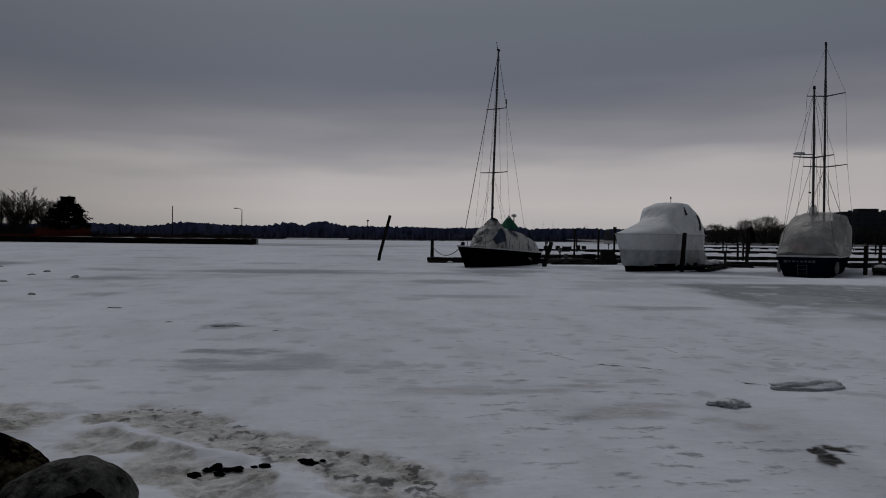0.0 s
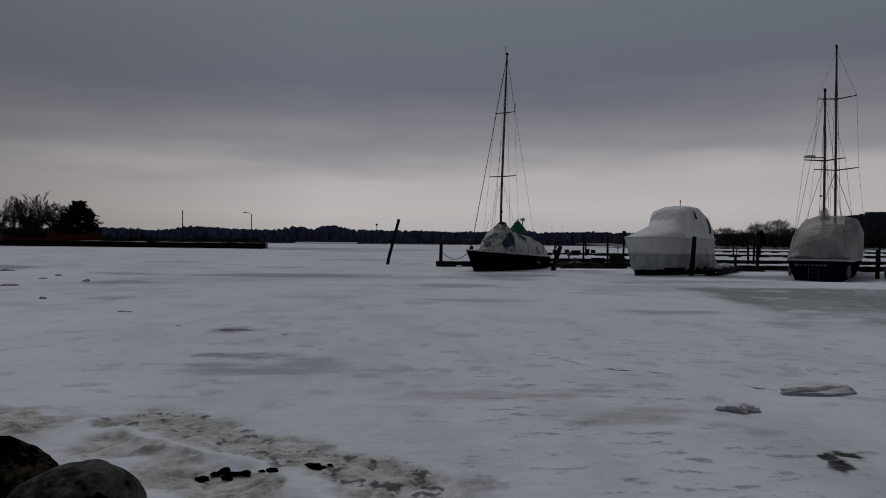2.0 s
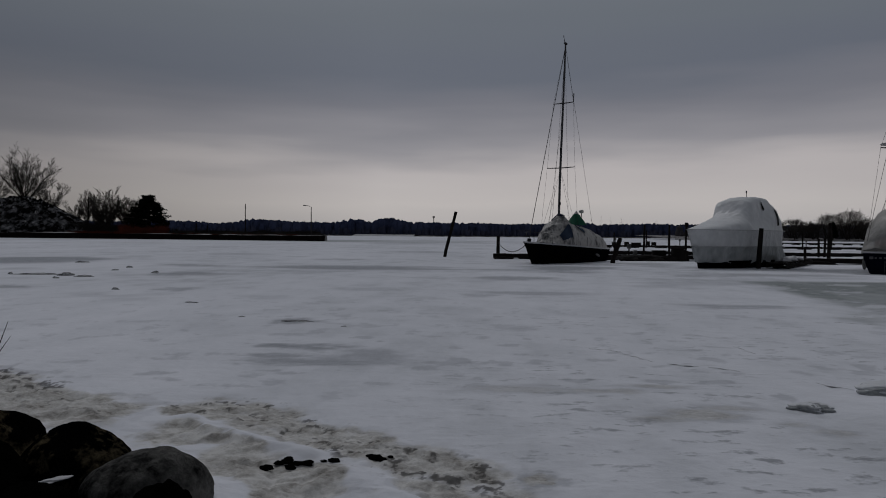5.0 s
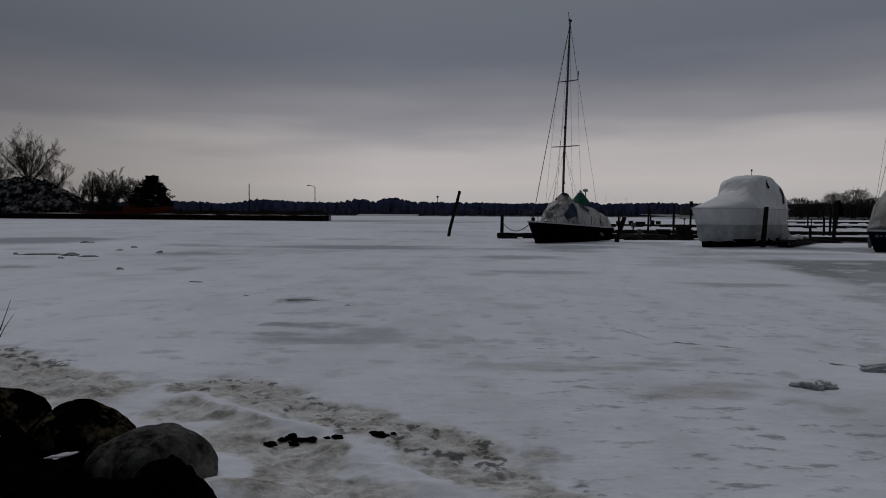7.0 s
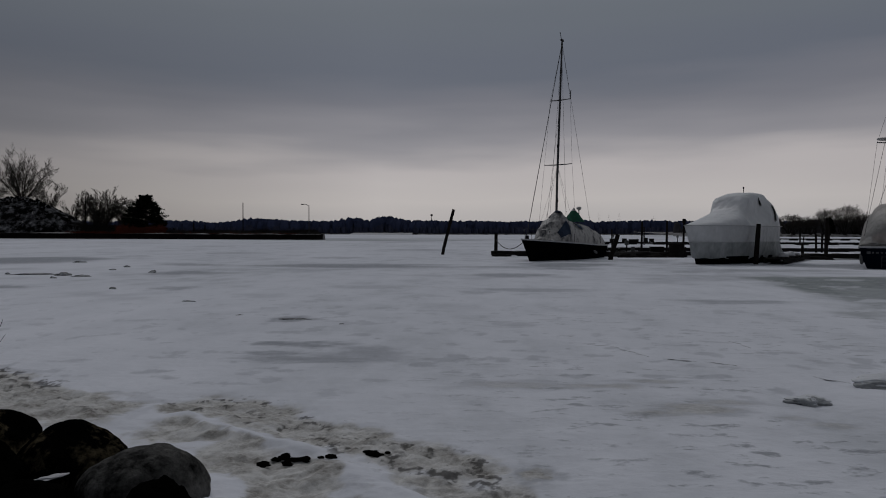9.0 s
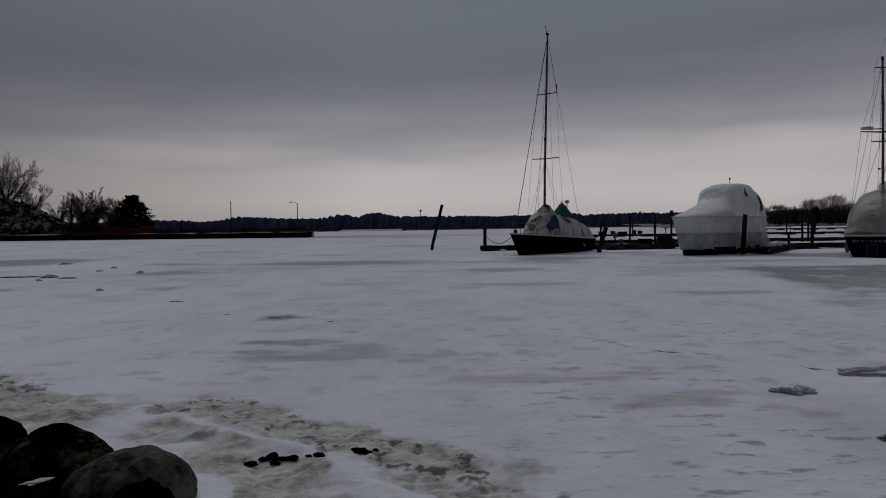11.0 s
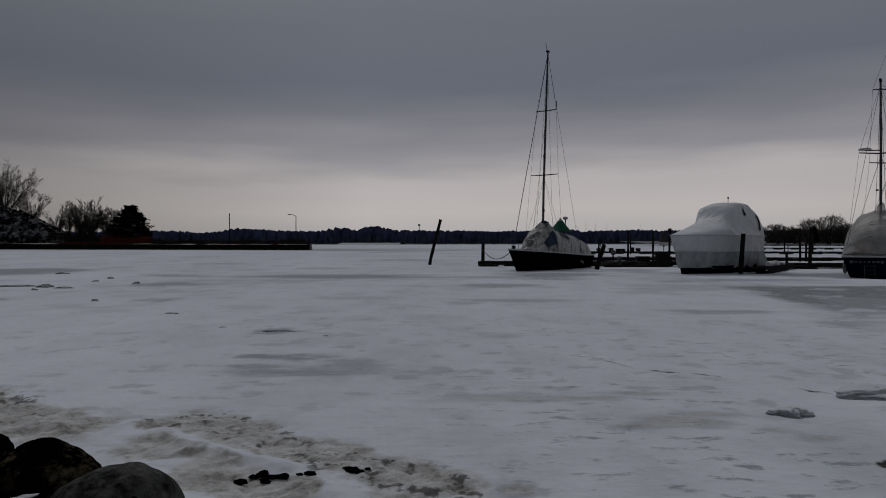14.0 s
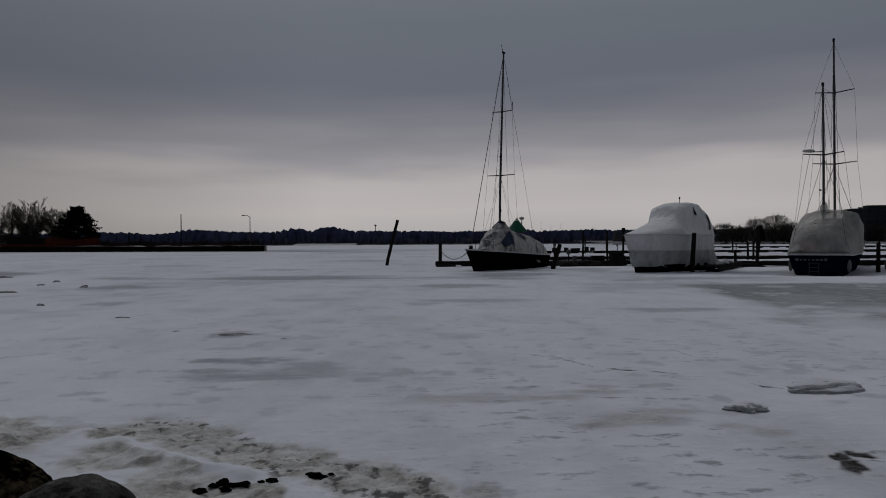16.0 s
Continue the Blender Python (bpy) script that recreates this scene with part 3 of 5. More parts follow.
    # bare grey ice: the refrozen pool before the boats, and leads far out
    pool = np.minimum(smooth_step(Y + 6.0 * (fbm(X / 2.6, Y / 3.4, 82) - 0.5), 13.5, 18.0), smooth_step(28.6 + 4.0 * (fbm(X / 3.0, Y / 2.0, 84) - 0.5) - Y, 0, 2.0))
    pool = np.minimum(pool, smooth_step(X - 0.122 * Y - 6.3 + 2.2 * (fbm(X / 1.5, Y / 2.5, 85, 5) - 0.5), -0.5, 0.9))
    w = pool * (0.8 + 0.35 * smooth_step(fbm(X / 1.9, Y / 3.0, 81, 5), 0.36, 0.62)) * (1 - 0.6 * smooth_step(fbm(X / 1.6, Y / 1.1, 86, 5), 0.60, 0.68))
    w = np.maximum(w, 0.9 * np.clip((spot(X, Y, -22, 158, 26, 6) - 0.3) * 3, 0, 1))
    w = np.maximum(w, 0.6 * np.clip(spot(X, Y, -60, 190, 55, 22) * 1.5, 0, 1))
    w = np.clip(w, 0, 0.95)
    fk = smooth_step(fbm(X * 0.55, Y * 0.6, 91), 0.38, 0.62) * np.clip(1.7 - r / 11, 0.08, 1) * np.clip(0.55 + X * 0.3, 0.15, 1)
    for nm, val in (("dirt", d), ("dark", dark), ("stain", st), ("wet", w), ("flecks", fk)):
        me.attributes.new(nm, "FLOAT", "POINT").data.foreach_set("value", val.astype(np.float32))
    me.polygons.foreach_set("use_smooth", [True] * len(me.polygons))
    me.materials.append(M_SNOW)
    return tagged(new("ground", me), "frozen lake covered in patchy grey-white snow and ice", "lake ice", kind="structure")


make_ground()


def ice_crack(line, seed):
    """A thin jagged refrozen crack lying in the snow."""
    rng = random.Random(seed)
    pts = []
    for (ax, ay), (bx, by) in zip(line, line[1:]):
        n = max(3, int(math.hypot(bx - ax, by - ay) / 0.045))
        pts += [(ax + (bx - ax) * k / n, ay + (by - ay) * k / n) for k in range(n)]
    pts.append(line[-1])
    bm = bmesh.new()
    last = None
    drift = 0.0
    for k, (x, y) in enumerate(pts):
        drift = drift * 0.8 + rng.uniform(-0.02, 0.02)
        end = min(1.0, 4.0 * min(k, len(pts) - 1 - k) / len(pts) + 0.1)
        w = max(0.002, (0.002 + 0.026 * rng.random() ** 2.0) * end) * (0.6 + y / 20)
        x, y = x + drift, y + drift
        z = float(land_height(np.array([x]), np.array([y]))[0]) + 0.006
        now = [bm.verts.new((x, y - w, z)), bm.verts.new((x, y, z + 0.002)), bm.verts.new((x, y + w, z))]
        if last:
            bm.faces.new((last[0], now[0], now[1], last[1]))
            bm.faces.new((last[1], now[1], now[2], last[2]))
        last = now
    o = part("ice_crack", bm, M_CRACK, smooth=True)
    tagged(o, "thin dark refrozen crack in the snowy lake ice", "ice crack", "cracks in the lake ice")


for k, line in enumerate(CRACKS):
    ice_crack(line, 200 + k)

# ---- boulders and shore debris ----
def boulder(x, y, z, size, seed, turn=0, mat=None, label="dark rounded shore boulder lying in snow", cut=0.75, rough=0.22):
    b = part("boulder", blob(size, seed, rough, 5, cut), mat or M_ROCK, smooth=True)
    b.matrix_world = pose(x, y, z, 0, 0, turn)
    return tagged(b, label, "boulder", "boulders on the shore")


boulder(-1.98, 4.02, 0.085, (0.385, 0.29, 0.29), 1, 0, label="grey domed shore boulder with pale veins", cut=0.25, rough=0.14)
boulder(-2.72, 4.55, 0.0, (0.41, 0.38, 0.34), 2, 30, M_ROCK_MOSS, "dark shore boulder with an ochre lichen patch", 0.5)
boulder(-3.62, 4.85, 0.0, (0.45, 0.40, 0.36), 3, 0, M_ROCK_MOSS)
# the black boulders fill the shaded gaps and front with painted-in darkness
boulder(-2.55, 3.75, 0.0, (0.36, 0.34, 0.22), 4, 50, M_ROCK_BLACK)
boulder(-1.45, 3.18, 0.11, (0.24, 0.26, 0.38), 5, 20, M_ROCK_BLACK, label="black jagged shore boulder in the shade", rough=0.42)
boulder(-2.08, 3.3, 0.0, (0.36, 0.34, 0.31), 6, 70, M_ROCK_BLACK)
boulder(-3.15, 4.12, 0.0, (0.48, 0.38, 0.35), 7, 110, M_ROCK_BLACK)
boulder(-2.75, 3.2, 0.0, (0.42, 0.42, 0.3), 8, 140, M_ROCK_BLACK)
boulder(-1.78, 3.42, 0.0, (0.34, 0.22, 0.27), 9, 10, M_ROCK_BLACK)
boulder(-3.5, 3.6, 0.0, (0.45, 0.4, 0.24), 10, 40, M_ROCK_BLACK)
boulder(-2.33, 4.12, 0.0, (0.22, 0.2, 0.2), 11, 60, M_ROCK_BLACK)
for x, y, z, s, seed in ((-2.50, 3.92, 0.200, (0.085, 0.03, 0.010), 31), (-2.98, 4.0, 0.268, (0.06, 0.03, 0.014), 32), (-3.02, 3.55, 0.21, (0.07, 0.035, 0.012), 33)):
    o = part("snow_patch", blob(s, seed, 0.9, 4), M_SNOWPATCH, smooth=True)
    o.matrix_world = pose(x, y, z, 8, -9, 15)
    tagged(o, "thin white snow patch lying on a boulder", "snow", "snow on the boulders")


def clod_heap(x, y, seed, spots, label):
    t = thing("mud_clods", label, "frozen mud", pose(x, y, 0))
    for i, (dx, dy, s) in enumerate(spots):
        c = part("clod", blob((s * 1.25, s * 0.8, s * 0.6), seed + i, 0.9, 3), M_MUD, t, smooth=True)
        c.location = (dx, dy, 0.015)


clod_heap(-1.36, 4.86, 60, ((-0.15, -0.08, 0.036), (-0.09, 0.02, 0.026), (-0.04, 0.07, 0.042), (0.01, -0.05, 0.03), (0.04, 0.03, 0.026), (0.11, 0.04, 0.038), (0.22, 0.08, 0.022), (0.29, 0.10, 0.034)), "black frozen mud clods in a short row on dirty snow")
clod_heap(-0.78, 5.04, 80, ((-0.06, 0.05, 0.02), (-0.02, 0.0, 0.045), (0.04, -0.02, 0.035), (0.1, 0.04, 0.018)), "black frozen mud clod lying flat on dirty snow")

def ice_chunk(x, y, z, s, seed, turn, label, mat=None, rough=0.65):
    o = part("ice_chunk", blob(s, seed, rough, 5, 0.9), mat or M_ICE, smooth=True)
    o.matrix_world = pose(x, y, z, 0, 0, turn)
    tagged(o, label, "ice chunk", "ice chunks on the lake")


def capped_ice(x, y, size, seed, turn, label, rough=0.35):
    """A tilted block of grey ice with a cap of snow that leaves its near face bare."""
    t = thing("ice_block", label, "ice block", pose(x, y, 0, 0, 0, turn), "ice blocks in the snow")
    part("ice", blob(size, seed, rough, 5, 0.95), M_ICE, t, "bare grey ice face", smooth=True).location = (0, 0, 0.01)
    c = part("snow_cap", blob((size[0] * 0.96, size[1] * 1.25, size[2] * 0.7), seed, rough, 5, 0.95), M_SNOWCAP, t, "snow lying on the block", smooth=True)
    c.location = (size[0] * 0.02, size[1] * 0.40, size[2] * 0.45)


capped_ice(4.38, 7.6, (0.44, 0.16, 0.11), 48, 4, "long tilted ice slab under a cap of snow")
capped_ice(3.12, 6.84, (0.15, 0.10, 0.065), 44, -22, "small broken ice ridge with snow on it", 0.8)
ice_chunk(-3.45, 12.95, -0.005, (0.36, 0.13, 0.03), 43, 0, "low dirty ice lump on the lake", M_CHUNK)
for x, y, r, deep, up, seed in ((-17.27, 26.25, 0.74, 0.22, 0.07, 44), (-15.76, 25.85, 0.30, 0.2, 0.12, 45), (-14.71, 25.3, 0.33, 0.18, 0.06, 46), (-15.12, 24.2, 0.12, 0.1, 0.07, 47), (-15.92, 29.75, 0.15, 0.12, 0.06, 48),
                                (-16.56, 32.3, 0.16, 0.12, 0.07, 49), (-13.31, 28.0, 0.17, 0.14, 0.08, 50), (-10.54, 19.7, 0.13, 0.07, 0.06, 51), (-21.7, 37.2, 0.36, 0.15, 0.08, 52), (-4.7, 13.55, 0.075, 0.05, 0.02, 53),
                                (-2.45, 12.35, 0.05, 0.04, 0.02, 54), (-6.87, 16.27, 0.15, 0.05, 0.025, 55), (-18.3, 26.4, 0.08, 0.06, 0.06, 56)):
    ice_chunk(x, y, 0.0, (r, deep, up), seed, seed * 23 % 30 - 15, "dark dirty ice chunk frozen into the lake", M_CHUNK)

twig = thing("twig", "thin bare leafless shrub twig beside boulders", "twig", pose(-3.10, 4.2, 0.13))
part("stem", tubem([(-0.05, 0, -0.1), (0.0, 0, 0.4), (0.03, 0.02, 0.72), (0.12, 0.02, 0.95)], [0.006, 0.005, 0.004, 0.0015], 5), M_TWIG, twig)
part("side_shoot", tubem([(0.025, 0.02, 0.68), (0.09, 0.0, 0.78), (0.15, 0.0, 0.86)], [0.003, 0.0025, 0.001], 5), M_TWIG, twig)

# ---- pilings and docks ----
def piling(p, top, r=0.13, label="dark weathered wooden mooring piling frozen in ice", cap=0.0):
    """Piling from its foot p to its top, with worn end."""
    p, top = Vector(p), Vector(top)
    t = thing("piling", label, "piling", Matrix.Translation(p), "mooring pilings")
    n = 7
    pts = [Vector((0, 0, -0.3)) + (top - p) * 0] + [(top - p) * (i / n) for i in range(1, n + 1)]
    bm = tubem(pts, [r * (1.08 - 0.12 * i / n + 0.04 * math.sin(i * 2.3 + p.x)) for i in range(n + 1)], 10)
    part("post", bm, M_PILING, t)
    if cap:
        c = part("cap", boxm((0, 0, 0), (cap, cap, cap * 1.5), 0, 0.02), M_PILING, t)
        c.location = top - p


piling((-2.78, 53.5, 0), (-1.90, 53.5, 3.45), 0.12, "leaning dark wooden piling standing alone in the ice")
piling((1.28, 52.3, 0), (1.30, 52.3, 1.62), 0.13)
piling((8.15, 44.1, 0), (8.68, 44.3, 1.55), 0.14, "leaning dark wooden mooring piling beside a dock")
piling((14.75, 38.2, 0), (14.93, 38.3, 2.15), 0.12)


def dock(a, b, width, top, label, thick=0.28, group="floating docks", rail=False):
    """Floating dock from a to b: deck, two stringers, floats."""
    a, b = Vector((*a, 0)), Vector((*b, 0))
    d = b - a
    ln, ang = d.length, math.degrees(math.atan2(d.y, d.x))
    t = thing("dock", label, "dock", pose(a.x, a.y, 0, 0, 0, ang), group)
    bm = bmesh.new()
    n = max(2, int(ln / 0.45))
    for i in range(n):
        box(bm, ((i + 0.5) * ln / n, 0, top - 0.03 + 0.012 * math.sin(i * 1.7)), (ln / n - 0.03, width, 0.05))
    part("deck", bm, M_DOCK, t)
    for s in (-1, 1):
        bm = bmesh.new()
        m = max(2, int(ln / 3))
        rows = [[(i * ln / m, s * (width / 2 + w), z + 0.03 * math.sin(i * 2.1 + a.x)) for i in range(m + 1)] for w, z in ((0.0, top - 0.06), (0.05, top - 0.06), (0.05, top - thick), (0.0, top - thick))]
        grid(bm, list(zip(*rows)), True)
        part("stringer", bm, M_DOCK, t)
    for i in range(max(2, int(ln / 4))):
        part("float", boxm(((i + 0.5) * ln / max(2, int(ln / 4)), 0, (top - thick) / 2 - 0.02), (1.6, width * 0.9, top - thick + 0.1), 0, 0.03), M_DARK, t)
    if rail:
        part("snow_strip", boxm((ln / 2, 0.1, top + 0.03), (ln * 0.9, width * 0.5, 0.06), 0, 0.02), M_SNOWPATCH, t)
    return t


dock((0.9, 50.9), (11.5, 50.6), 1.5, 0.36, "dark weathered timber dock frozen in the lake")
dock((11.9, 50.6), (19.5, 50.3), 1.5, 0.36, "dark weathered timber dock frozen in the lake")
dock((19.6, 46.8), (46, 46.4), 1.5, 0.34, "dark weathered timber dock frozen in the lake")
dock((15.6, 38.0), (20.4, 45.5), 0.9, 0.34, "narrow dark finger dock with snow patches")
dock((24.0, 34.9), (30.9, 45.4), 0.9, 0.32, "narrow dark finger dock with snow patches")
dock((9.5, 67), (60, 64), 1.2, 0.32, "far dark timber dock across the marina")
dock((17, 108), (110, 100), 1.4, 0.40, "far dark timber dock across the marina")
dock((60, 180), (150, 176), 1.6, 0.5, "distant low dark dock in the marina")
for x, y, top, r in ((24.95, 51.8, 2.75, 0.17), (14.3, 62.5, 2.7, 0.12), (16.5, 62.5, 2.75, 0.12), (29.6, 63.2, 1.6, 0.13), (30.1, 63.2, 1.65, 0.13), (33.2, 62.6, 1.6, 0.12), (34.7, 51.0, 2.35, 0.16),
                     (22.9, 50.9, 0.95, 0.13), (23.45, 35.6, 1.55, 0.14), (10.3, 64.8, 1.9, 0.12), (37.4, 62.5, 2.0, 0.14), (19.7, 105, 2.3, 0.14), (24.3, 104.5, 2.6, 0.14), (27.5, 104.5, 2.7, 0.14),
                     (31, 104, 2.2, 0.14), (46, 103, 2.2, 0.14), (50, 103, 2.9, 0.14), (56, 102, 2.4, 0.14), (62, 101, 2.6, 0.14), (9.15, 48.9, 1.2, 0.1), (41, 62, 1.9, 0.13), (27.4, 51.2, 0.9, 0.1), (68, 101, 2.5, 0.14)):
    piling((x, y, 0), (x + random.uniform(-0.06, 0.1), y, top), r * 0.72)
piling((17.2, 60, 0), (17.25, 60, 2.7), 0.085, cap=0.24)
log = part("timber_log", tubem([(9.3, 49.75, 0.16), (10.4, 49.6, 0.2), (11.8, 49.5, 0.22), (13.1, 49.45, 0.15)], [0.13, 0.2, 0.2, 0.12], 10), M_LOG)
tagged(log, "long grey weathered log frozen against the dock", "log")


def pedestal(x, y, top):
    t = thing("power_pedestal", "small pale dock power pedestal on a post", "power pedestal", pose(x, y, 0), "dock power pedestals")
    part("post", boxm((0, 0, top / 2), (0.09, 0.09, top), 0, 0.01), M_PILING, t)
    part("head", boxm((0, 0, top + 0.12), (0.28, 0.2, 0.34), 0, 0.03), M_FENDER, t)


for x, y, top in ((9.75, 50.6, 0.9), (10.6, 50.9, 0.85), (11.0, 50.7, 0.4), (23.2, 66, 1.1), (19.9, 105, 1.2), (29, 104, 1.1), (46.5, 103, 1.2)):
    pedestal(x, y, top)


def dock_box(x, y, z, s, label="dark dock storage box on a timber dock", mat=None):
    t = thing("dock_box", label, "dock box", pose(x, y, z), "dock boxes")
    part("body", boxm((0, 0, s[2] * 0.42), (s[0], s[1], s[2] * 0.84), 0, 0.03), mat or M_DOCK, t)
    part("lid", boxm((0, 0, s[2] * 0.92), (s[0] * 1.06, s[1] * 1.06, s[2] * 0.14), 0, 0.02), mat or M_DOCK, t)


for x, y, z, s in ((12.6, 50.4, 0.36, (0.9, 0.6, 0.35)), (20.4, 107.2, 0.4, (1.1, 0.7, 0.45)), (22.0, 107.2, 0.4, (0.6, 0.6, 0.5)), (23.4, 107.2, 0.4, (1.3, 0.8, 0.4)), (26.0, 107, 0.4, (0.6, 0.6, 0.5)), (25.2, 107, 0.4, (0.4, 0.4, 0.6))):
    dock_box(x, y, z, s)
# plain box added to give the boarding steps a solid dark mass
dock_box(13.55, 48.9, 0.0, (0.95, 0.5, 0.98), "dark box added to bulk out the boarding steps")


def step_stack(x, y):
    t = thing("boarding_steps", "dark wooden boarding steps standing on the dock", "steps", pose(x, y, 0.0, 0, 0, 10))
    for i in range(3):
        part("tread", boxm((0.0, -0.3 + i * 0.28, 0.22 + 0.26 * i), (0.85, 0.32, 0.05), 0, 0.01), M_DOCK, t)
    for s in (-0.42, 0.42):
        part("side_frame", boxm((s, 0, 0.36), (0.07, 0.85, 0.72), 0, 0.01), M_DOCK, t)
    part("top_rail", boxm((0, 0.32, 0.86), (0.9, 0.06, 0.1), 0, 0.01), M_DOCK, t)


step_stack(13.75, 49.4)
for x, y, s, sd in ((10.2, 48.6, (0.9, 0.4, 0.22), 101), (11.6, 48.7, (1.0, 0.4, 0.30), 102), (12.9, 48.8, (0.8, 0.35, 0.34), 103), (1.6, 49.6, (0.7, 0.3, 0.2), 105), (21.4, 45.4, (0.8, 0.35, 0.2), 106)):
    o = part("frozen_mound", blob(s, sd, 0.8, 4), M_DOCK, smooth=True)
    o.matrix_world = pose(x, y, 0.02, 0, 0, sd * 17 % 40 - 20)
    tagged(o, "dark frozen mound of dirty ice against a dock", "ice mound", "ice mounds along the docks")

# ---- boats ----
def hull_rows(length, beam, sheer_bow, sheer_stern, rake, stern_w, z_low=-0.25, fine=1.9, n=26, k=7, full=0.45):
    """Rows of points round a hull from stern (x = -length / 2) to bow."""
    rows = []
    for i in range(n + 1):
        s = i / n
        hb = beam / 2 * (stern_w + (1 - stern_w) * math.sin(min(1, s / full) * math.pi / 2)) if s < full else beam / 2 * (1 - ((s - full) / (1 - full)) ** fine)
        hb = max(hb, 0.012)
        sh = sheer_stern + (sheer_bow - sheer_stern) * s ** 1.6
        row = []
        for j in range(-k, k + 1):
            u = abs(j) / k
            z = z_low + (sh - z_low) * u
            wide = hb * (0.62 + 0.38 * u ** 0.6)
            row.append((-length / 2 + length * s + rake * max(0, z / sheer_bow) * s ** 4, math.copysign(wide, j) if j else 0.0, z if j else z_low - 0.02))
        rows.append(row)
    return rows


def hull_mesh(rows):
    bm = bmesh.new()
    vs = grid(bm, rows)
    bm.faces.new(vs[0])
    return bm


def deck_mesh(rows, up=0.0):
    bm = bmesh.new()
    a = [bm.verts.new((r[0][0], r[0][1], r[0][2] + up)) for r in rows]
    b = [bm.verts.new((r[-1][0], r[-1][1], r[-1][2] + up)) for r in rows]
    for i in range(len(rows) - 1):
        bm.faces.new((a[i], a[i + 1], b[i + 1], b[i]))
    return bm


def strip(rows, side, z0, z1, out=0.02):
    """A band that follows the sheer on one side, between two heights above it."""
    bm = bmesh.new()
    idx = 0 if side < 0 else -1
    pr = []
    for r in rows:
        x, y, z = r[idx]
        pr.append([(x, y + side * out, z + z0), (x, y + side * out, z + z1), (x, y - side * 0.02, z + z1), (x, y - side * 0.02, z + z0)])
    grid(bm, pr, True)
    return bm


def cover_mesh(rows, height, seed, inset=0.0, x_from=-9, x_to=9, folds=0.05, k=14, power=0.8, low=0.0, boxy=None, span=(0.0, 1.0)):
    """A sheet over the deck from sheer to sheer; height gives the ridge above the sheer at a place along the boat."""
    bm = bmesh.new()
    xs = [r[0][0] for r in rows]
    out = []
    steps = 80
    for i in range(steps + 1):
        x = x_from + (x_to - x_from) * i / steps
        hb = float(np.interp(x, xs, [abs(r[0][1]) for r in rows])) - inset
        sh = float(np.interp(x, xs, [r[0][2] for r in rows])) + low
        h = height(x)
        
        row = []
        for j in range(k + 1):
            a = math.pi * (span[0] + (span[1] - span[0]) * j / k)
            c, s = math.cos(a), math.sin(a)
            pw, zp = (power, 0.9) if boxy is None else boxy(x, c)
            y = hb * math.copysign(abs(c) ** pw, c)
            z = sh + h * max(0.0, s) ** zp
            q = Vector((x * 1.1, y * 1.4, z * 0.9)) + Vector((seed, seed * 2, 0))
            f = folds * s * (noise.noise(q * 1.2) + 0.6 * noise.noise(q * 2.7) + 0.8 * abs(noise.noise(Vector((x * 2.2 + y * 0.5, seed, z * 0.4)))))
            row.append((x + f * 0.4, y * (1 + f * 0.5), z + f))
        out.append(row)
    vs = grid(bm, out)
    for e in (vs[0], vs[-1][::-1]):
        bm.faces.new(e)
    return bm


def wire(t, a, b, r=0.0067, name="shroud", drop=0.0):
    return part(name, tubem(sag(a, b, drop, 4) if drop else [a, b], r, 4), M_WIRE, t)


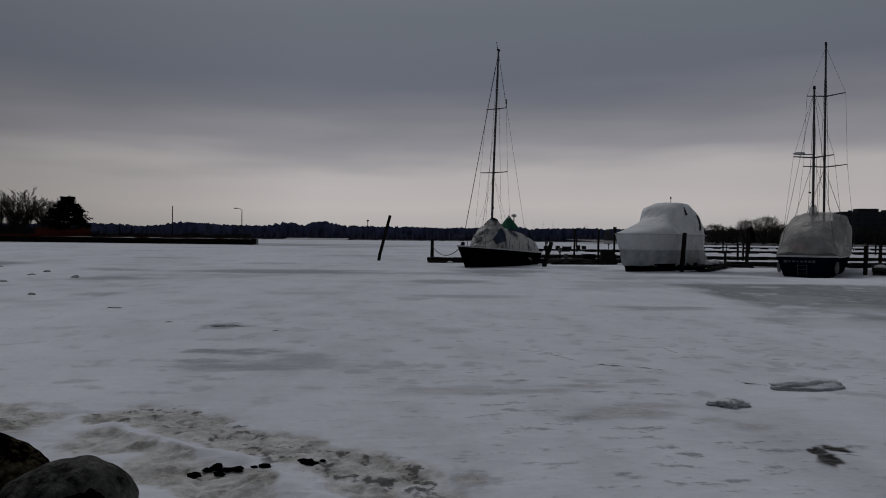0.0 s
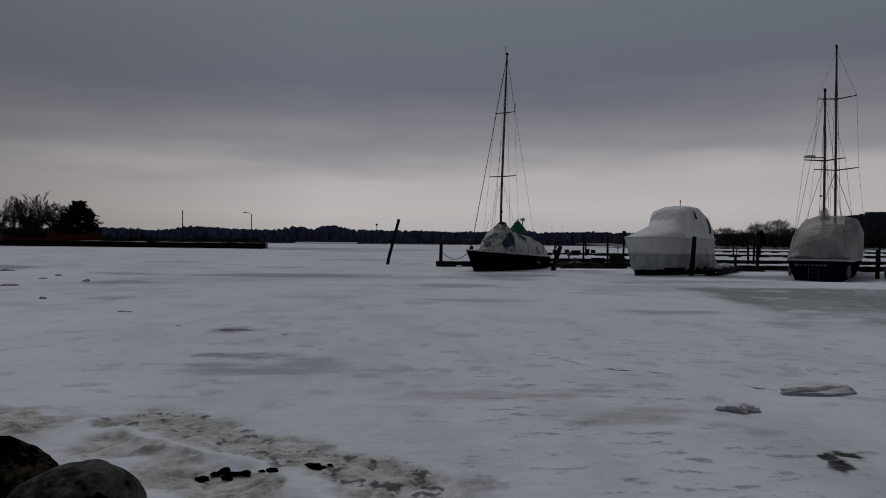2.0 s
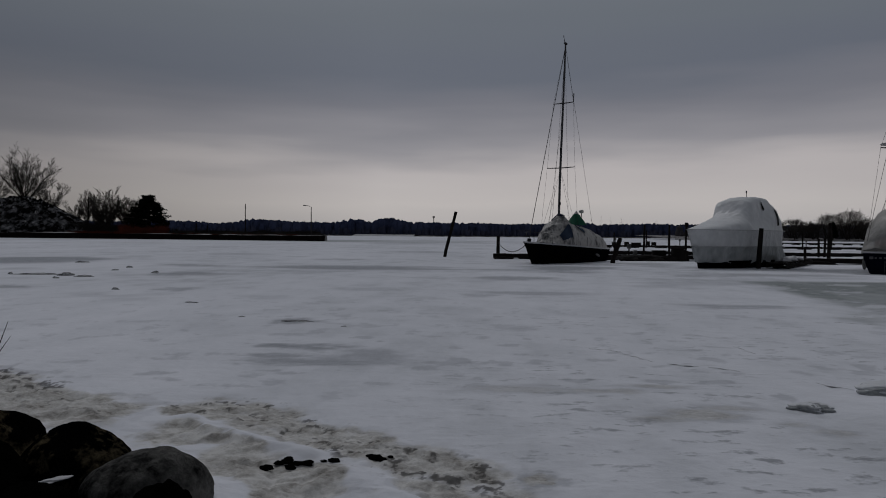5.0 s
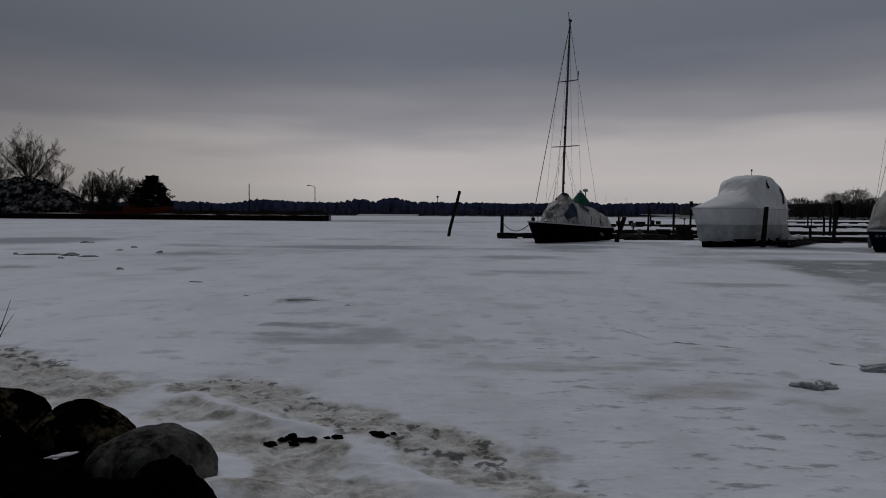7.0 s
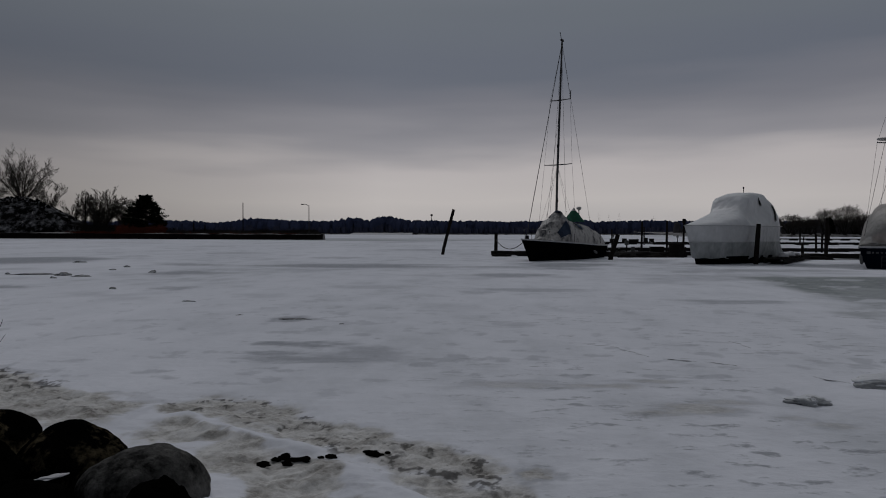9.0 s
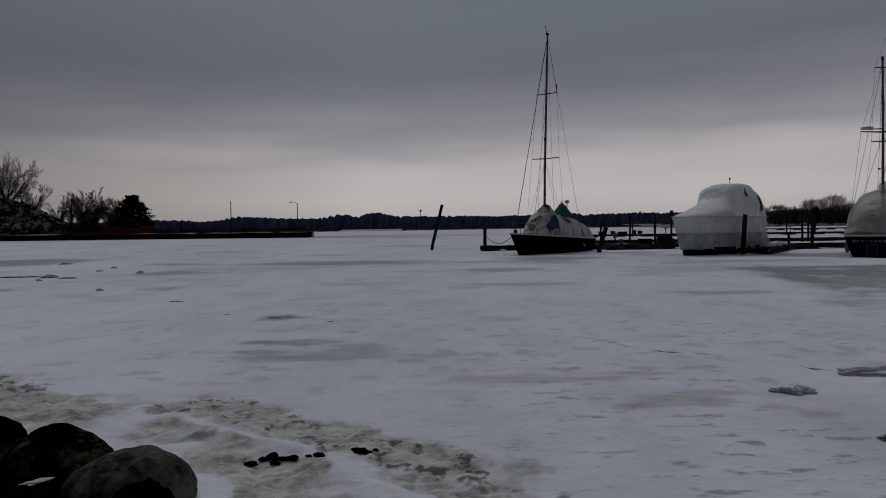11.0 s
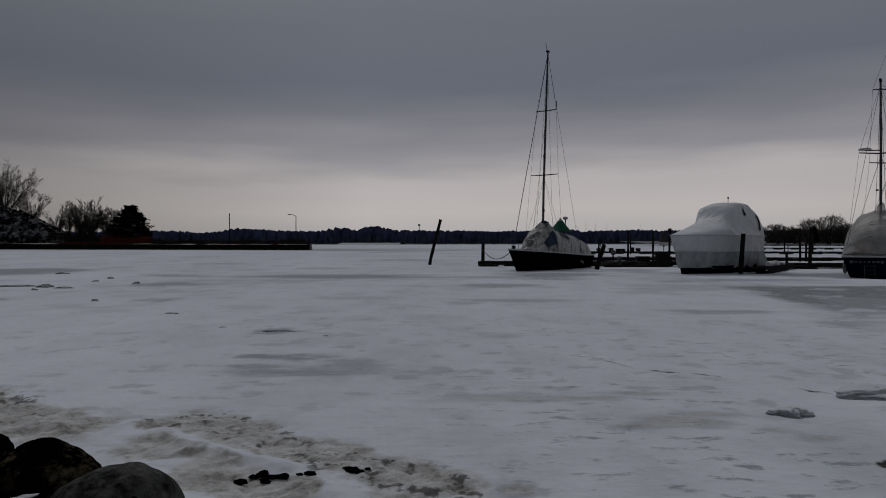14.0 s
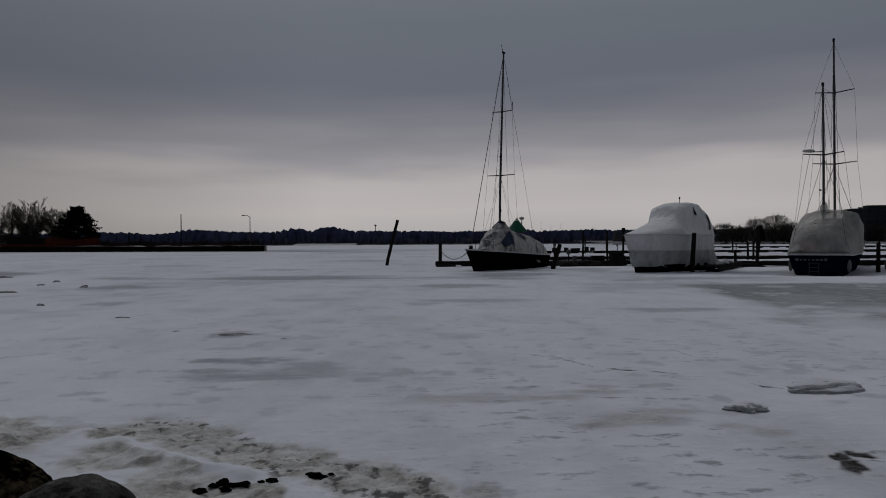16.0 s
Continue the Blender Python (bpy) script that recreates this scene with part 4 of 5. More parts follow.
def small_sloop():
    t = thing("sailing_sloop", "black-hulled sailing sloop under a dirty grey winter tarp", "sailboat", pose(5.44, 45.16, 0, 0, 0, -122.7))
    rows = hull_rows(9.1, 3.0, 1.28, 0.84, 0.95, 0.72)
    part("hull", hull_mesh(rows), M_HULL, t, "black painted hull", smooth=True)
    part("deck", deck_mesh(rows, -0.06), M_WHITE, t)
    for s in (-1, 1):
        part("toe_rail", strip(rows, s, -0.03, 0.05, 0.03), M_TAPE, t, "dull pale toe rail")

    def ridge(x):
        return float(np.interp(x, [-4.45, -4.1, -3.0, -1.0, 0.2, 0.8, 1.15, 1.5, 2.0, 2.5, 2.8], [0.35, 0.85, 1.2, 1.38, 1.42, 1.65, 1.9, 1.7, 1.15, 0.55, 0.1]))
    part("winter_cover", cover_mesh(rows, ridge, 3.0, 0.16, -4.45, 2.8, 0.20, power=1.1), M_TARP, t, "dirty grey plastic tarp", smooth=True)
    # the last patch is a blue sheet added for the darkness of a tear
    for x0, x1, span, lab in ((0.2, 1.3, (0.38, 0.66), "dark blue canvas patch beside the mast"), (1.35, 2.3, (0.08, 0.24), "faded blue patch low on the tarp"), (-0.5, 0.1, (0.2, 0.36), "blue patch standing in for a dark tear in the tarp")):
        bm = cover_mesh(rows, lambda x: ridge(x) + 0.07, 3.0, 0.12, x0, x1, 0.20, k=10, power=1.1, span=span)
        part("tarp_patch", bm, M_BLUE, t, lab, smooth=True)
    mx, top = 1.15, 13.6
    part("mast", tubem([(mx, 0, 0.9), (mx - 0.02, 0.06, 5), (mx - 0.08, 0.2, 10), (mx - 0.12, 0.3, top)], [0.076, 0.074, 0.066, 0.052], 10), M_ALU, t)
    sp = ((5.9, 0.95, 0.08), (9.9, 0.68, 0.2))
    for z, half, dy in sp:
        for s in (-1, 1):
            part("spreader", tubem([(mx - 0.05, dy, z), (mx - 0.1, dy + s * half, z + 0.03)], [0.04, 0.028], 6), M_ALU, t)
    part("flag_halyard_light", tubem([(mx - 0.1, 0.2 + 0.68, 9.93), (mx - 0.12, 0.2 + 0.7, 10.45)], [0.03, 0.035], 6), M_ALU, t)
    hd = (mx - 0.12, 0.3, top - 0.15)
    for s in (-1, 1):
        wire(t, (mx - 0.1, 1.35 * s, 1.1), (mx - 0.1, 0.08 + 0.95 * s, 5.93))
        wire(t, (mx - 0.1, 0.08 + 0.95 * s, 5.93), (mx - 0.1, 0.2 + 0.68 * s, 9.93))
        wire(t, (mx - 0.1, 0.2 + 0.68 * s, 9.93), hd)
        wire(t, (mx + 0.35, 1.3 * s, 1.1), (mx - 0.05, 0.08, 5.8), 0.006)
        wire(t, (mx - 0.5, 1.3 * s, 1.1), (mx - 0.05, 0.08, 5.8), 0.006)
    wire(t, (4.95, 0, 1.35), hd, 0.022, "forestay")
    wire(t, (2.6, 0, 1.5), (mx - 0.1, 0.2, 9.8), 0.009, "inner_stay")
    wire(t, (-4.5, 0, 1.2), hd, 0.009, "backstay")
    wire(t, (mx - 0.4, 0.5, 2.2), (mx - 0.12, 0.28, top - 0.3), 0.008, "halyard")
    wire(t, (mx + 0.3, -0.3, 2.2), (mx - 0.12, 0.28, top - 0.3), 0.008, "halyard")
    part("furler_drum", tubem([(4.88, 0, 1.32), (4.86, 0, 1.5)], [0.11, 0.11], 10), M_DARK, t)
    part("wind_vane", tubem([hd, (mx + 0.15, 0.32, top + 0.25), (mx + 0.2, 0.32, top + 0.42)], [0.03, 0.015, 0.035], 6), M_DARK, t)
    part("masthead", boxm((mx - 0.12, 0.3, top), (0.3, 0.12, 0.12), 0, 0.02), M_DARK, t)
    for x, z in ((1.1, 7.0), (1.12, 3.6)):
        part("mast_light", tubem([(x + 0.08, 0.12, z), (x + 0.08, 0.12, z + 0.16)], 0.06, 8), M_DARK, t)
    # bow pulpit and stanchions
    for s in (-1, 1):
        part("pulpit_rail", tubem([(3.6, 0.85 * s, 1.2), (3.65, 0.85 * s, 1.75), (4.5, 0.42 * s, 1.85), (5.0, 0.0, 1.9)], 0.016, 6), M_ALU, t)
        for x in (2.4, 1.2, 0.0, -1.4, -2.8):
            hb = float(np.interp(x, [r[0][0] for r in rows], [abs(r[0][1]) for r in rows]))
            part("stanchion", tubem([(x, s * (hb - 0.04), 1.0), (x, s * (hb - 0.04), 1.62)], 0.014, 6), M_ALU, t)
    part("anchor_roller", boxm((4.95, 0, 1.22), (0.6, 0.22, 0.12), 0, 0.03), M_DARK, t)
    # green conical canvas on the cover, satellite dome on a pole
    bm = bmesh.new()
    bmesh.ops.create_cone(bm, segments=14, radius1=0.72, radius2=0.16, depth=0.72, cap_ends=True)
    c = part("canvas_cone", bm, M_GREEN, t, "dark green canvas cone with a pale tip")
    c.location = (-1.75, -0.15, 2.76)
    bm = bmesh.new()
    bmesh.ops.create_cone(bm, segments=14, radius1=0.165, radius2=0.02, depth=0.2, cap_ends=True)
    part("tip", bm, M_WHITE, c, "pale cone tip").location = (0, 0, 0.46)
    part("antenna_pole", tubem([(-2.55, -0.15, 1.9), (-2.55, -0.15, 3.25)], 0.035, 8), M_ALU, t)
    part("antenna_dome", tubem([(-2.55, -0.15, 3.2), (-2.55, -0.15, 3.25), (-2.55, -0.15, 3.36), (-2.55, -0.15, 3.42)], [0.06, 0.16, 0.17, 0.09], 12), M_WHITE, t, "pale antenna dome")
    part("fender", tubem([(-1.6, 1.55, 0.35), (-1.5, 1.56, 0.42), (-1.2, 1.56, 0.5), (-1.1, 1.55, 0.52)], [0.03, 0.08, 0.08, 0.03], 8), M_FENDER, t, "small pale fender")
    return t


small_sloop()
rope = part("mooring_rope", tubem(sag((1.3, 52.2, 1.15), (2.62, 41.1, 1.15), 0.55, 12), 0.025, 6), M_ROPE)
tagged(rope, "grey mooring rope sagging from piling to bow", "rope")


def cabin_cruiser():
    t = thing("cabin_cruiser", "cabin cruiser sealed in white shrink wrap", "motorboat", pose(14.5, 40.55, 0, 0, 0, -137.8))
    L, B = 8.2, 3.0
    xs = [-2.75 + 6.85 * i / 66 for i in range(67)]

    def half(x):
        s = (x + L / 2) / L
        return B / 2 * (0.86 + 0.14 * min(1, max(0, s - 0.16) / 0.25)) if s < 0.5 else B / 2 * max(0.02, 1 - ((s - 0.5) / 0.5) ** 2.4)

    def roof(x):
        return float(np.interp(x, [-2.75, -2.7, -2.55, -2.2, -1.7, -0.9, -0.3, 0.3, 0.48, 0.60, 0.74, 1.05, 2.2, 3.2, 4.1],
                               [1.9, 3.0, 3.55, 3.8, 3.94, 3.98, 3.95, 3.85, 3.74, 3.4, 3.08, 2.88, 2.48, 2.22, 2.08]))
    low, seam, rail = 0.32, 1.18, 2.05
    rows, top, mid, bot = [], [], [], []
    for x in xs:
        hb, s = half(x), (x + L / 2) / L
        bow = 1.0 * s ** 4
        r = roof(x)
        q = lambda y, z: (x + bow * min(1, (z - 0.0) / rail), y, z)
        wr = lambda y, z: 0.095 * (noise.noise(Vector((x * 1.6, y * 0.8 + z * 1.4, 4.2))) + 0.8 * abs(noise.noise(Vector((x * 3.2 + z * 0.8, z * 1.2, 1.7)))))
        bot.append([q(sd * (hb * f + wr(sd, z)), z) for sd in (1,) for f, z in ((0.80 + 0.42 * max(0, 1 - max(0, s - 0.16) / 0.12), low + 0.12 * noise.noise(Vector((x * 2, 0, 0)))), (0.86 + 0.24 * max(0, 1 - max(0, s - 0.16) / 0.12), 0.62), (0.90 + 0.08 * max(0, 1 - max(0, s - 0.16) / 0.12), 0.9), (0.94, seam))])
        mid.append([q(hb * f + wr(1, z), z) for f, z in ((0.94, seam), (0.965, 1.5), (0.985, 1.8), (1.0, rail))])
        cab = max(0.0, min(1.0, (1.12 - x) / 0.5))
        fore = max(0.0, min(1.0, (x + 1.15) / 0.8)) * cab
        arc = []
        for j in range(13):
            u = j / 12
            a = u * math.pi / 2
            zz = rail + (r - rail) * (math.sin(a) ** (0.75 + 0.25 * (1 - cab)))
            yy = hb * ((1 - (0.24 + 0.03 * max(0, 1 - s / 0.3)) * cab * min(1, u * 1.5)) * math.cos(a) ** (0.42 + 0.38 * (1 - cab)))
            f2 = float(np.interp(u, [0, 0.08, 0.17, 0.25, 0.33, 0.6, 0.75, 0.84, 0.92, 1], [1, 0.93, 0.84, 0.77, 0.74, 0.71, 0.67, 0.60, 0.38, 0]))
            z2 = rail + (r - rail) * float(np.interp(u, [0, 0.08, 0.17, 0.25, 0.33, 0.6, 0.75, 0.84, 0.92, 1], [0, 0.1, 0.2, 0.28, 0.36, 0.68, 0.84, 0.92, 0.98, 1]))
            yy, zz = yy + (hb * f2 - yy) * fore, zz + (z2 - zz) * fore
            arc.append(q(max(0.0, yy) + (wr(1, zz) if j < 12 else 0), zz + (0.03 * noise.noise(Vector((x * 1.8, yy * 2, 9))))))
        top.append(arc)

    def both_sides(half_rows, skirt=True):
        bm = bmesh.new()
        full = [[(p[0], -p[1], p[2]) for p in r[:-1]] + r[-1:] + [p for p in r[:-1]][::-1] for r in half_rows]
        vs = grid(bm, full)
        bm.faces.new(vs[0])
        return bm

    def two(half_rows):
        bm = bmesh.new()
        a = grid(bm, half_rows)
        b = grid(bm, [[(p[0], -p[1], p[2]) for p in r] for r in half_rows])
        for e, f in ((a[0], b[0]), (a[-1], b[-1])):
            for i in range(len(e) - 1):
                bm.faces.new((e[i], e[i + 1], f[i + 1], f[i]))
        return bm
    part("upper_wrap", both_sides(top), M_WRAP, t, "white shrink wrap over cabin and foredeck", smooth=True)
    # side and lower wrap take the tones with shade in their colour
    part("side_wrap", two(mid), M_WRAP_SIDE, t, "white shrink wrap along the sides, coloured darker for shade", smooth=True)
    part("lower_wrap", two(bot), M_WRAP_LOW, t, "wrinkled lower shrink wrap, coloured darker for shade", smooth=True)
    for z, f in ((seam, 0.945), (rail, 1.005)):
        bm = bmesh.new()
        for sd in (1, -1):
            pr = []
            for x in xs:
                hb, s = half(x), (x + L / 2) / L
                bx = x + 1.0 * s ** 4 * min(1, z / rail)
                w = 0.012 * noise.noise(Vector((x * 3, z, 0)))
                pr.append([(bx, sd * (hb * f - 0.02), z - 0.018 + w), (bx, sd * (hb * f + 0.075), z - 0.018 + w), (bx, sd * (hb * f + 0.075), z + 0.018 + w), (bx, sd * (hb * f - 0.02), z + 0.018 + w)])
            grid(bm, pr, True)
        part("wrap_band", bm, M_TAPE, t, "strap line under the wrap")
    rows = [[(p[0] + 0.6, p[1], p[2]) for p in r] for r in hull_rows(6.9, 2.5, 0.42, 0.42, 0.1, 0.95, -0.25, 2.4)]
    part("hull_bottom", hull_mesh(rows), M_HULL, t, "black bottom paint below the wrap", smooth=True)
    part("antenna", tubem([(-0.9, 0.0, 3.8), (-0.9, 0.0, 4.2)], 0.018, 6), M_DARK, t)
    part("antenna_tip", tubem([(-0.9, 0.0, 4.2), (-0.9, 0.0, 4.32)], 0.04, 8), M_DARK, t)
    # torn openings, each a sheet that follows the cabin side
    for x0, x1, z0, z1, name in ((-2.12, -1.72, 2.35, 3.25, "torn_window"), (-0.78, -0.58, 3.2, 3.66, "torn_vent")):
        bm = bmesh.new()
        pr = []
        for i in range(7):
            x = x0 + (x1 - x0) * i / 6
            k = min(range(len(xs)), key=lambda q: abs(xs[q] - x))
            prof = top[k]
            r = []
            for j in range(7):
                z = z0 + (z1 - z0) * j / 6 + 0.05 * math.sin(i * 2 + j)
                r.append((x + 0.04 * math.sin(j * 3.1), float(np.interp(z, [p[2] for p in prof], [p[1] for p in prof])) + 0.03, z))
            pr.append(r)
        grid(bm, pr)
        part(name, bm, M_DARK, t, "dark torn opening in the wrap")
    return t


cabin_cruiser()
for x, y, z, s, sd in ((17.2, 40.6, 0.36, (0.5, 0.3, 0.22), 91), (18.2, 42.1, 0.36, (0.6, 0.3, 0.25), 92), (19.2, 43.6, 0.36, (0.55, 0.3, 0.18), 93), (26.0, 38.2, 0.34, (0.6, 0.3, 0.16), 94)):
    o = part("snow_heap", blob(s, sd, 0.4, 3), M_SNOWPATCH, smooth=True)
    o.matrix_world = pose(x, y, z, 0, 0, 57)
    tagged(o, "low heap of old snow on a finger dock", "snow heap", "snow on the docks")


def ketch():
    t = thing("sailing_ketch", "navy two-masted ketch under a cloudy plastic winter cover", "sailboat", pose(23.75, 40.3, 0, 0, 0, 54.1))
    L = 12.0
    rows = hull_rows(L, 3.36, 1.45, 0.95, 0.7, 0.84, -0.3, 2.0, 28, 7, 0.35)
    part("hull", hull_mesh(rows), M_NAVY, t, "navy painted hull", smooth=True)
    part("deck", deck_mesh(rows, -0.05), M_WHITE, t)
    for s in (-1, 1):
        part("rub_rail", strip(rows, s, -0.05, 0.06, 0.03), M_TAPE, t, "pale rub rail")
    part("transom_rail", boxm((-L / 2 - 0.02, 0, 0.97), (0.06, 2.9, 0.09), 0, 0.02), M_TAPE, t)

    def ridge(x):
        return float(np.interp(x, [-6.0, -5.94, -5.8, -5.5, -5.0, -4.2, -3.5, -2.5, 0, 2.0, 4.0, 5.2], [0.05, 0.55, 0.95, 1.25, 1.52, 1.85, 2.35, 1.9, 1.72, 1.65, 1.2, 0.4]))

    def box_shape(x, c):
        # sloping like a tent to port, upright like a wall to starboard
        k = min(1.0, max(0.0, (x + 5.6) / 2.4))
        return (1.05 - 0.22 * k, 1.0 - 0.10 * k) if c > 0 else (0.9 - 0.7 * k, 0.95 - 0.65 * k)
    part("winter_cover", cover_mesh(rows, ridge, 8.0, -0.04, -5.98, 3.0, 0.16, k=20, boxy=box_shape), M_FILM, t, "cloudy see-through plastic film cover", smooth=True)
    xs = [r[0][0] for r in rows]
    for x in (-5.7, -4.6, -3.3, -2.0, -0.6, 0.8, 2.2, 2.95):
        hb = float(np.interp(x, xs, [abs(r[0][1]) for r in rows]))
        sh = float(np.interp(x, xs, [r[0][2] for r in rows]))
        pts = []
        for j in range(13):
            a = math.pi * j / 12
            c = math.cos(a)
            pw, zp = box_shape(x, c)
            pts.append((x, hb * math.copysign(abs(c) ** pw, c), sh + ridge(x) * max(0.0, math.sin(a)) ** zp * 0.98))
        part("cover_hoop", tubem(pts, 0.022, 6), M_ALU, t, "dark cover hoop")
    part("ridge_bundle", blob((0.25, 0.2, 0.45), 12, 0.4, 3), M_FILM, t, "gathered plastic round the mast").location = (-3.6, 0, 3.35)
    part("cabin_trunk", boxm((-0.5, 0, 1.35), (5.0, 2.0, 0.75), 0, 0.12), M_WHITE, t)
    part("cockpit_coaming", boxm((-4.4, 0, 1.1), (2.2, 2.4, 0.4), 0, 0.1), M_WHITE, t)
    part("red_bundle", blob((0.4, 0.45, 0.32), 15, 0.4, 3), M_RED, t, "red canvas bundle").location = (-5.2, 0.5, 1.35)
    part("blue_bundle", blob((0.4, 0.5, 0.36), 16, 0.4, 3), M_KETCH_BLUE, t, "blue canvas bundle").location = (-5.2, -0.55, 1.35)
    part("hatch_frame", boxm((-4.2, 0.3, 1.7), (0.06, 1.1, 0.8), 0, 0.02), M_DOCK, t)
    # masts
    mz, mn = -3.65, 2.45
    part("mizzen_mast", tubem([(mz, 0, 0.9), (mz, 0, 6), (mz, 0.03, 10.05)], [0.068, 0.064, 0.05], 10), M_ALU, t)
    part("main_mast", tubem([(mn, 0, 1.2), (mn, 0.03, 7), (mn, 0.06, 13.85)], [0.074, 0.07, 0.055], 10), M_ALU, t)
    for x, z, half in ((mz, 6.3, 0.98), (mn, 6.35, 1.2), (mn, 10.7, 1.05)):
        for s in (-1, 1):
            part("spreader", tubem([(x, 0, z), (x - 0.12, s * half, z + 0.1)], [0.045, 0.03], 6), M_ALU, t)
    part("masthead", boxm((mn, 0.06, 13.9), (0.3, 0.12, 0.22), 0, 0.02), M_DARK, t)
    part("masthead", boxm((mz, 0.03, 10.1), (0.26, 0.12, 0.18), 0, 0.02), M_DARK, t)
    part("radar_dome", tubem([(mz - 0.05, 0.72, 6.5), (mz - 0.05, 0.72, 6.54), (mz - 0.05, 0.72, 6.6), (mz - 0.05, 0.72, 6.63)], [0.2, 0.30, 0.30, 0.2], 14), M_WHITE, t, "pale radar dome")
    part("radar_bracket", tubem([(mz, 0, 6.48), (mz - 0.05, 0.72, 6.5)], 0.03, 6), M_ALU, t)
    part("mast_step_light", tubem([(mz, 0.1, 4.4), (mz, 0.22, 4.42)], 0.05, 6), M_DARK, t)
    for s in (-1, 1):
        wire(t, (mz - 0.1, 1.55 * s, 1.1), (mz - 0.12, 0.98 * s, 6.4))
        wire(t, (mz - 0.12, 0.98 * s, 6.4), (mz, 0.03, 9.9))
        wire(t, (mz + 0.5, 1.5 * s, 1.1), (mz, 0, 6.2), 0.010)
        wire(t, (mn - 0.1, 1.7 * s, 1.2), (mn - 0.12, 1.2 * s, 6.45))
        wire(t, (mn - 0.12, 1.2 * s, 6.45), (mn - 0.12, 1.05 * s, 10.8))
        wire(t, (mn - 0.12, 1.05 * s, 10.8), (mn, 0.06, 13.7))
        wire(t, (mn - 0.6, 1.65 * s, 1.2), (mn, 0.03, 6.3), 0.010)
        wire(t, (mn + 0.6, 1.6 * s, 1.2), (mn, 0.03, 6.3), 0.010)
        wire(t, (-5.9, 1.3 * s, 1.0), (mz, 0.03, 9.9), 0.009, "backstay")
        wire(t, (mz + 0.1, 0.25 * s, 3.0), (mz, 0.03, 9.7), 0.009, "halyard")
        wire(t, (mn - 0.2, 0.3 * s, 3.0), (mn, 0.06, 13.5), 0.009, "halyard")
    wire(t, (6.4, 0, 1.5), (mn, 0.06, 13.7), 0.012, "forestay")
    wire(t, (mz, 0.03, 9.9), (mn, 0.05, 10.6), 0.009, "triatic_stay")
    # swim ladder, fenders, name as plain bars
    for y in (-0.02, 0.42):
        part("ladder_rail", tubem([(-L / 2 - 0.06, y, -0.05), (-L / 2 - 0.06, y, 0.55)], 0.02, 6), M_ALU, t)
    for z in (0.1, 0.3, 0.5):
        part("ladder_rung", tubem([(-L / 2 - 0.06, -0.02, z), (-L / 2 - 0.06, 0.42, z)], 0.016, 6), M_ALU, t)
    for i, w in enumerate((0.17, 0.1, 0.13, 0.08, 0.12, 0.13, 0.15, 0.13)):
        part("name_bar", boxm((-L / 2 - 0.012, 1.0 - i * 0.19, 0.70), (0.012, w, 0.13 if i in (0, 7) else 0.09), 0, 0.0), M_LETTER, t, "pale lettering bar")
    for y in (1.3, -1.36):
        part("fender", tubem([(-5.9, y, 0.1), (-5.9, y, 0.16), (-5.9, y, 0.32), (-5.9, y, 0.5), (-5.9, y, 0.68), (-5.9, y, 0.72)], [0.03, 0.08, 0.11, 0.11, 0.08, 0.03], 10), M_FENDER, t, "pale round fender")
    return t


ketch()

# ---- quay, spit of land and its trees ----
def spit():
    t = thing("quay", "low dark quay wall with snowy brush-covered land behind", "quay", None, kind="structure")
    bm = bmesh.new()
    edge = [(-260, 186), (-180, 186), (-131, 184.5), (-83, 178.5), (-60, 171), (-38.4, 165.5)]
    pts = []
    for (ax, ay), (bx, by) in zip(edge, edge[1:]):
        for i in range(8):
            pts.append((ax + (bx - ax) * i / 8, ay + (by - ay) * i / 8))
    pts.append(edge[-1])
    pts += [(-38.2, 170), (-40, 178)]
    rows = []
    for i, (x, y) in enumerate(pts):
        w = 0.12 * noise.noise(Vector((x * 0.4, y * 0.4, 0)))
        zt = 1.25 + 0.25 * min(1, max(0, (-x - 60) / 80)) + w
        rows.append([(x, y, -0.3), (x, y, zt), (x, y + 0.6, zt + 0.05), (x, y + 0.6, -0.3)])
    grid(bm, rows, True)
    part("wall", bm, M_CONC, t, "dark wet sheet-pile quay wall")
    for i in range(0, len(pts) - 1):
        (ax, ay), (bx, by) = pts[i], pts[i + 1]
        part("wall_rib", boxm((ax, ay - 0.06, 0.55), (0.22, 0.2, 1.3), 0, 0.02), M_CONC, t)
    bm = bmesh.new()
    rows = []
    for i, (x, y) in enumerate(pts):
        r = []
        for j in range(9):
            d = 0.4 + 30 * (j / 8) ** 1.3
            fade = min(1, max(0.12, (-x - 36) / 40))
            z = 1.3 + 0.25 * min(1, max(0, (-x - 60) / 80)) + 0.5 * noise.noise(Vector((x * 0.2, d * 0.3, 5))) * (0.3 + fade) * (1 if j else 0.2)
            r.append((x, y + d * fade, z if j < 8 else -0.2))
        rows.append(r)
    grid(bm, rows)
    part("bank_top", bm, M_LAND, t, "brown winter grass with snow", smooth=True)


spit()


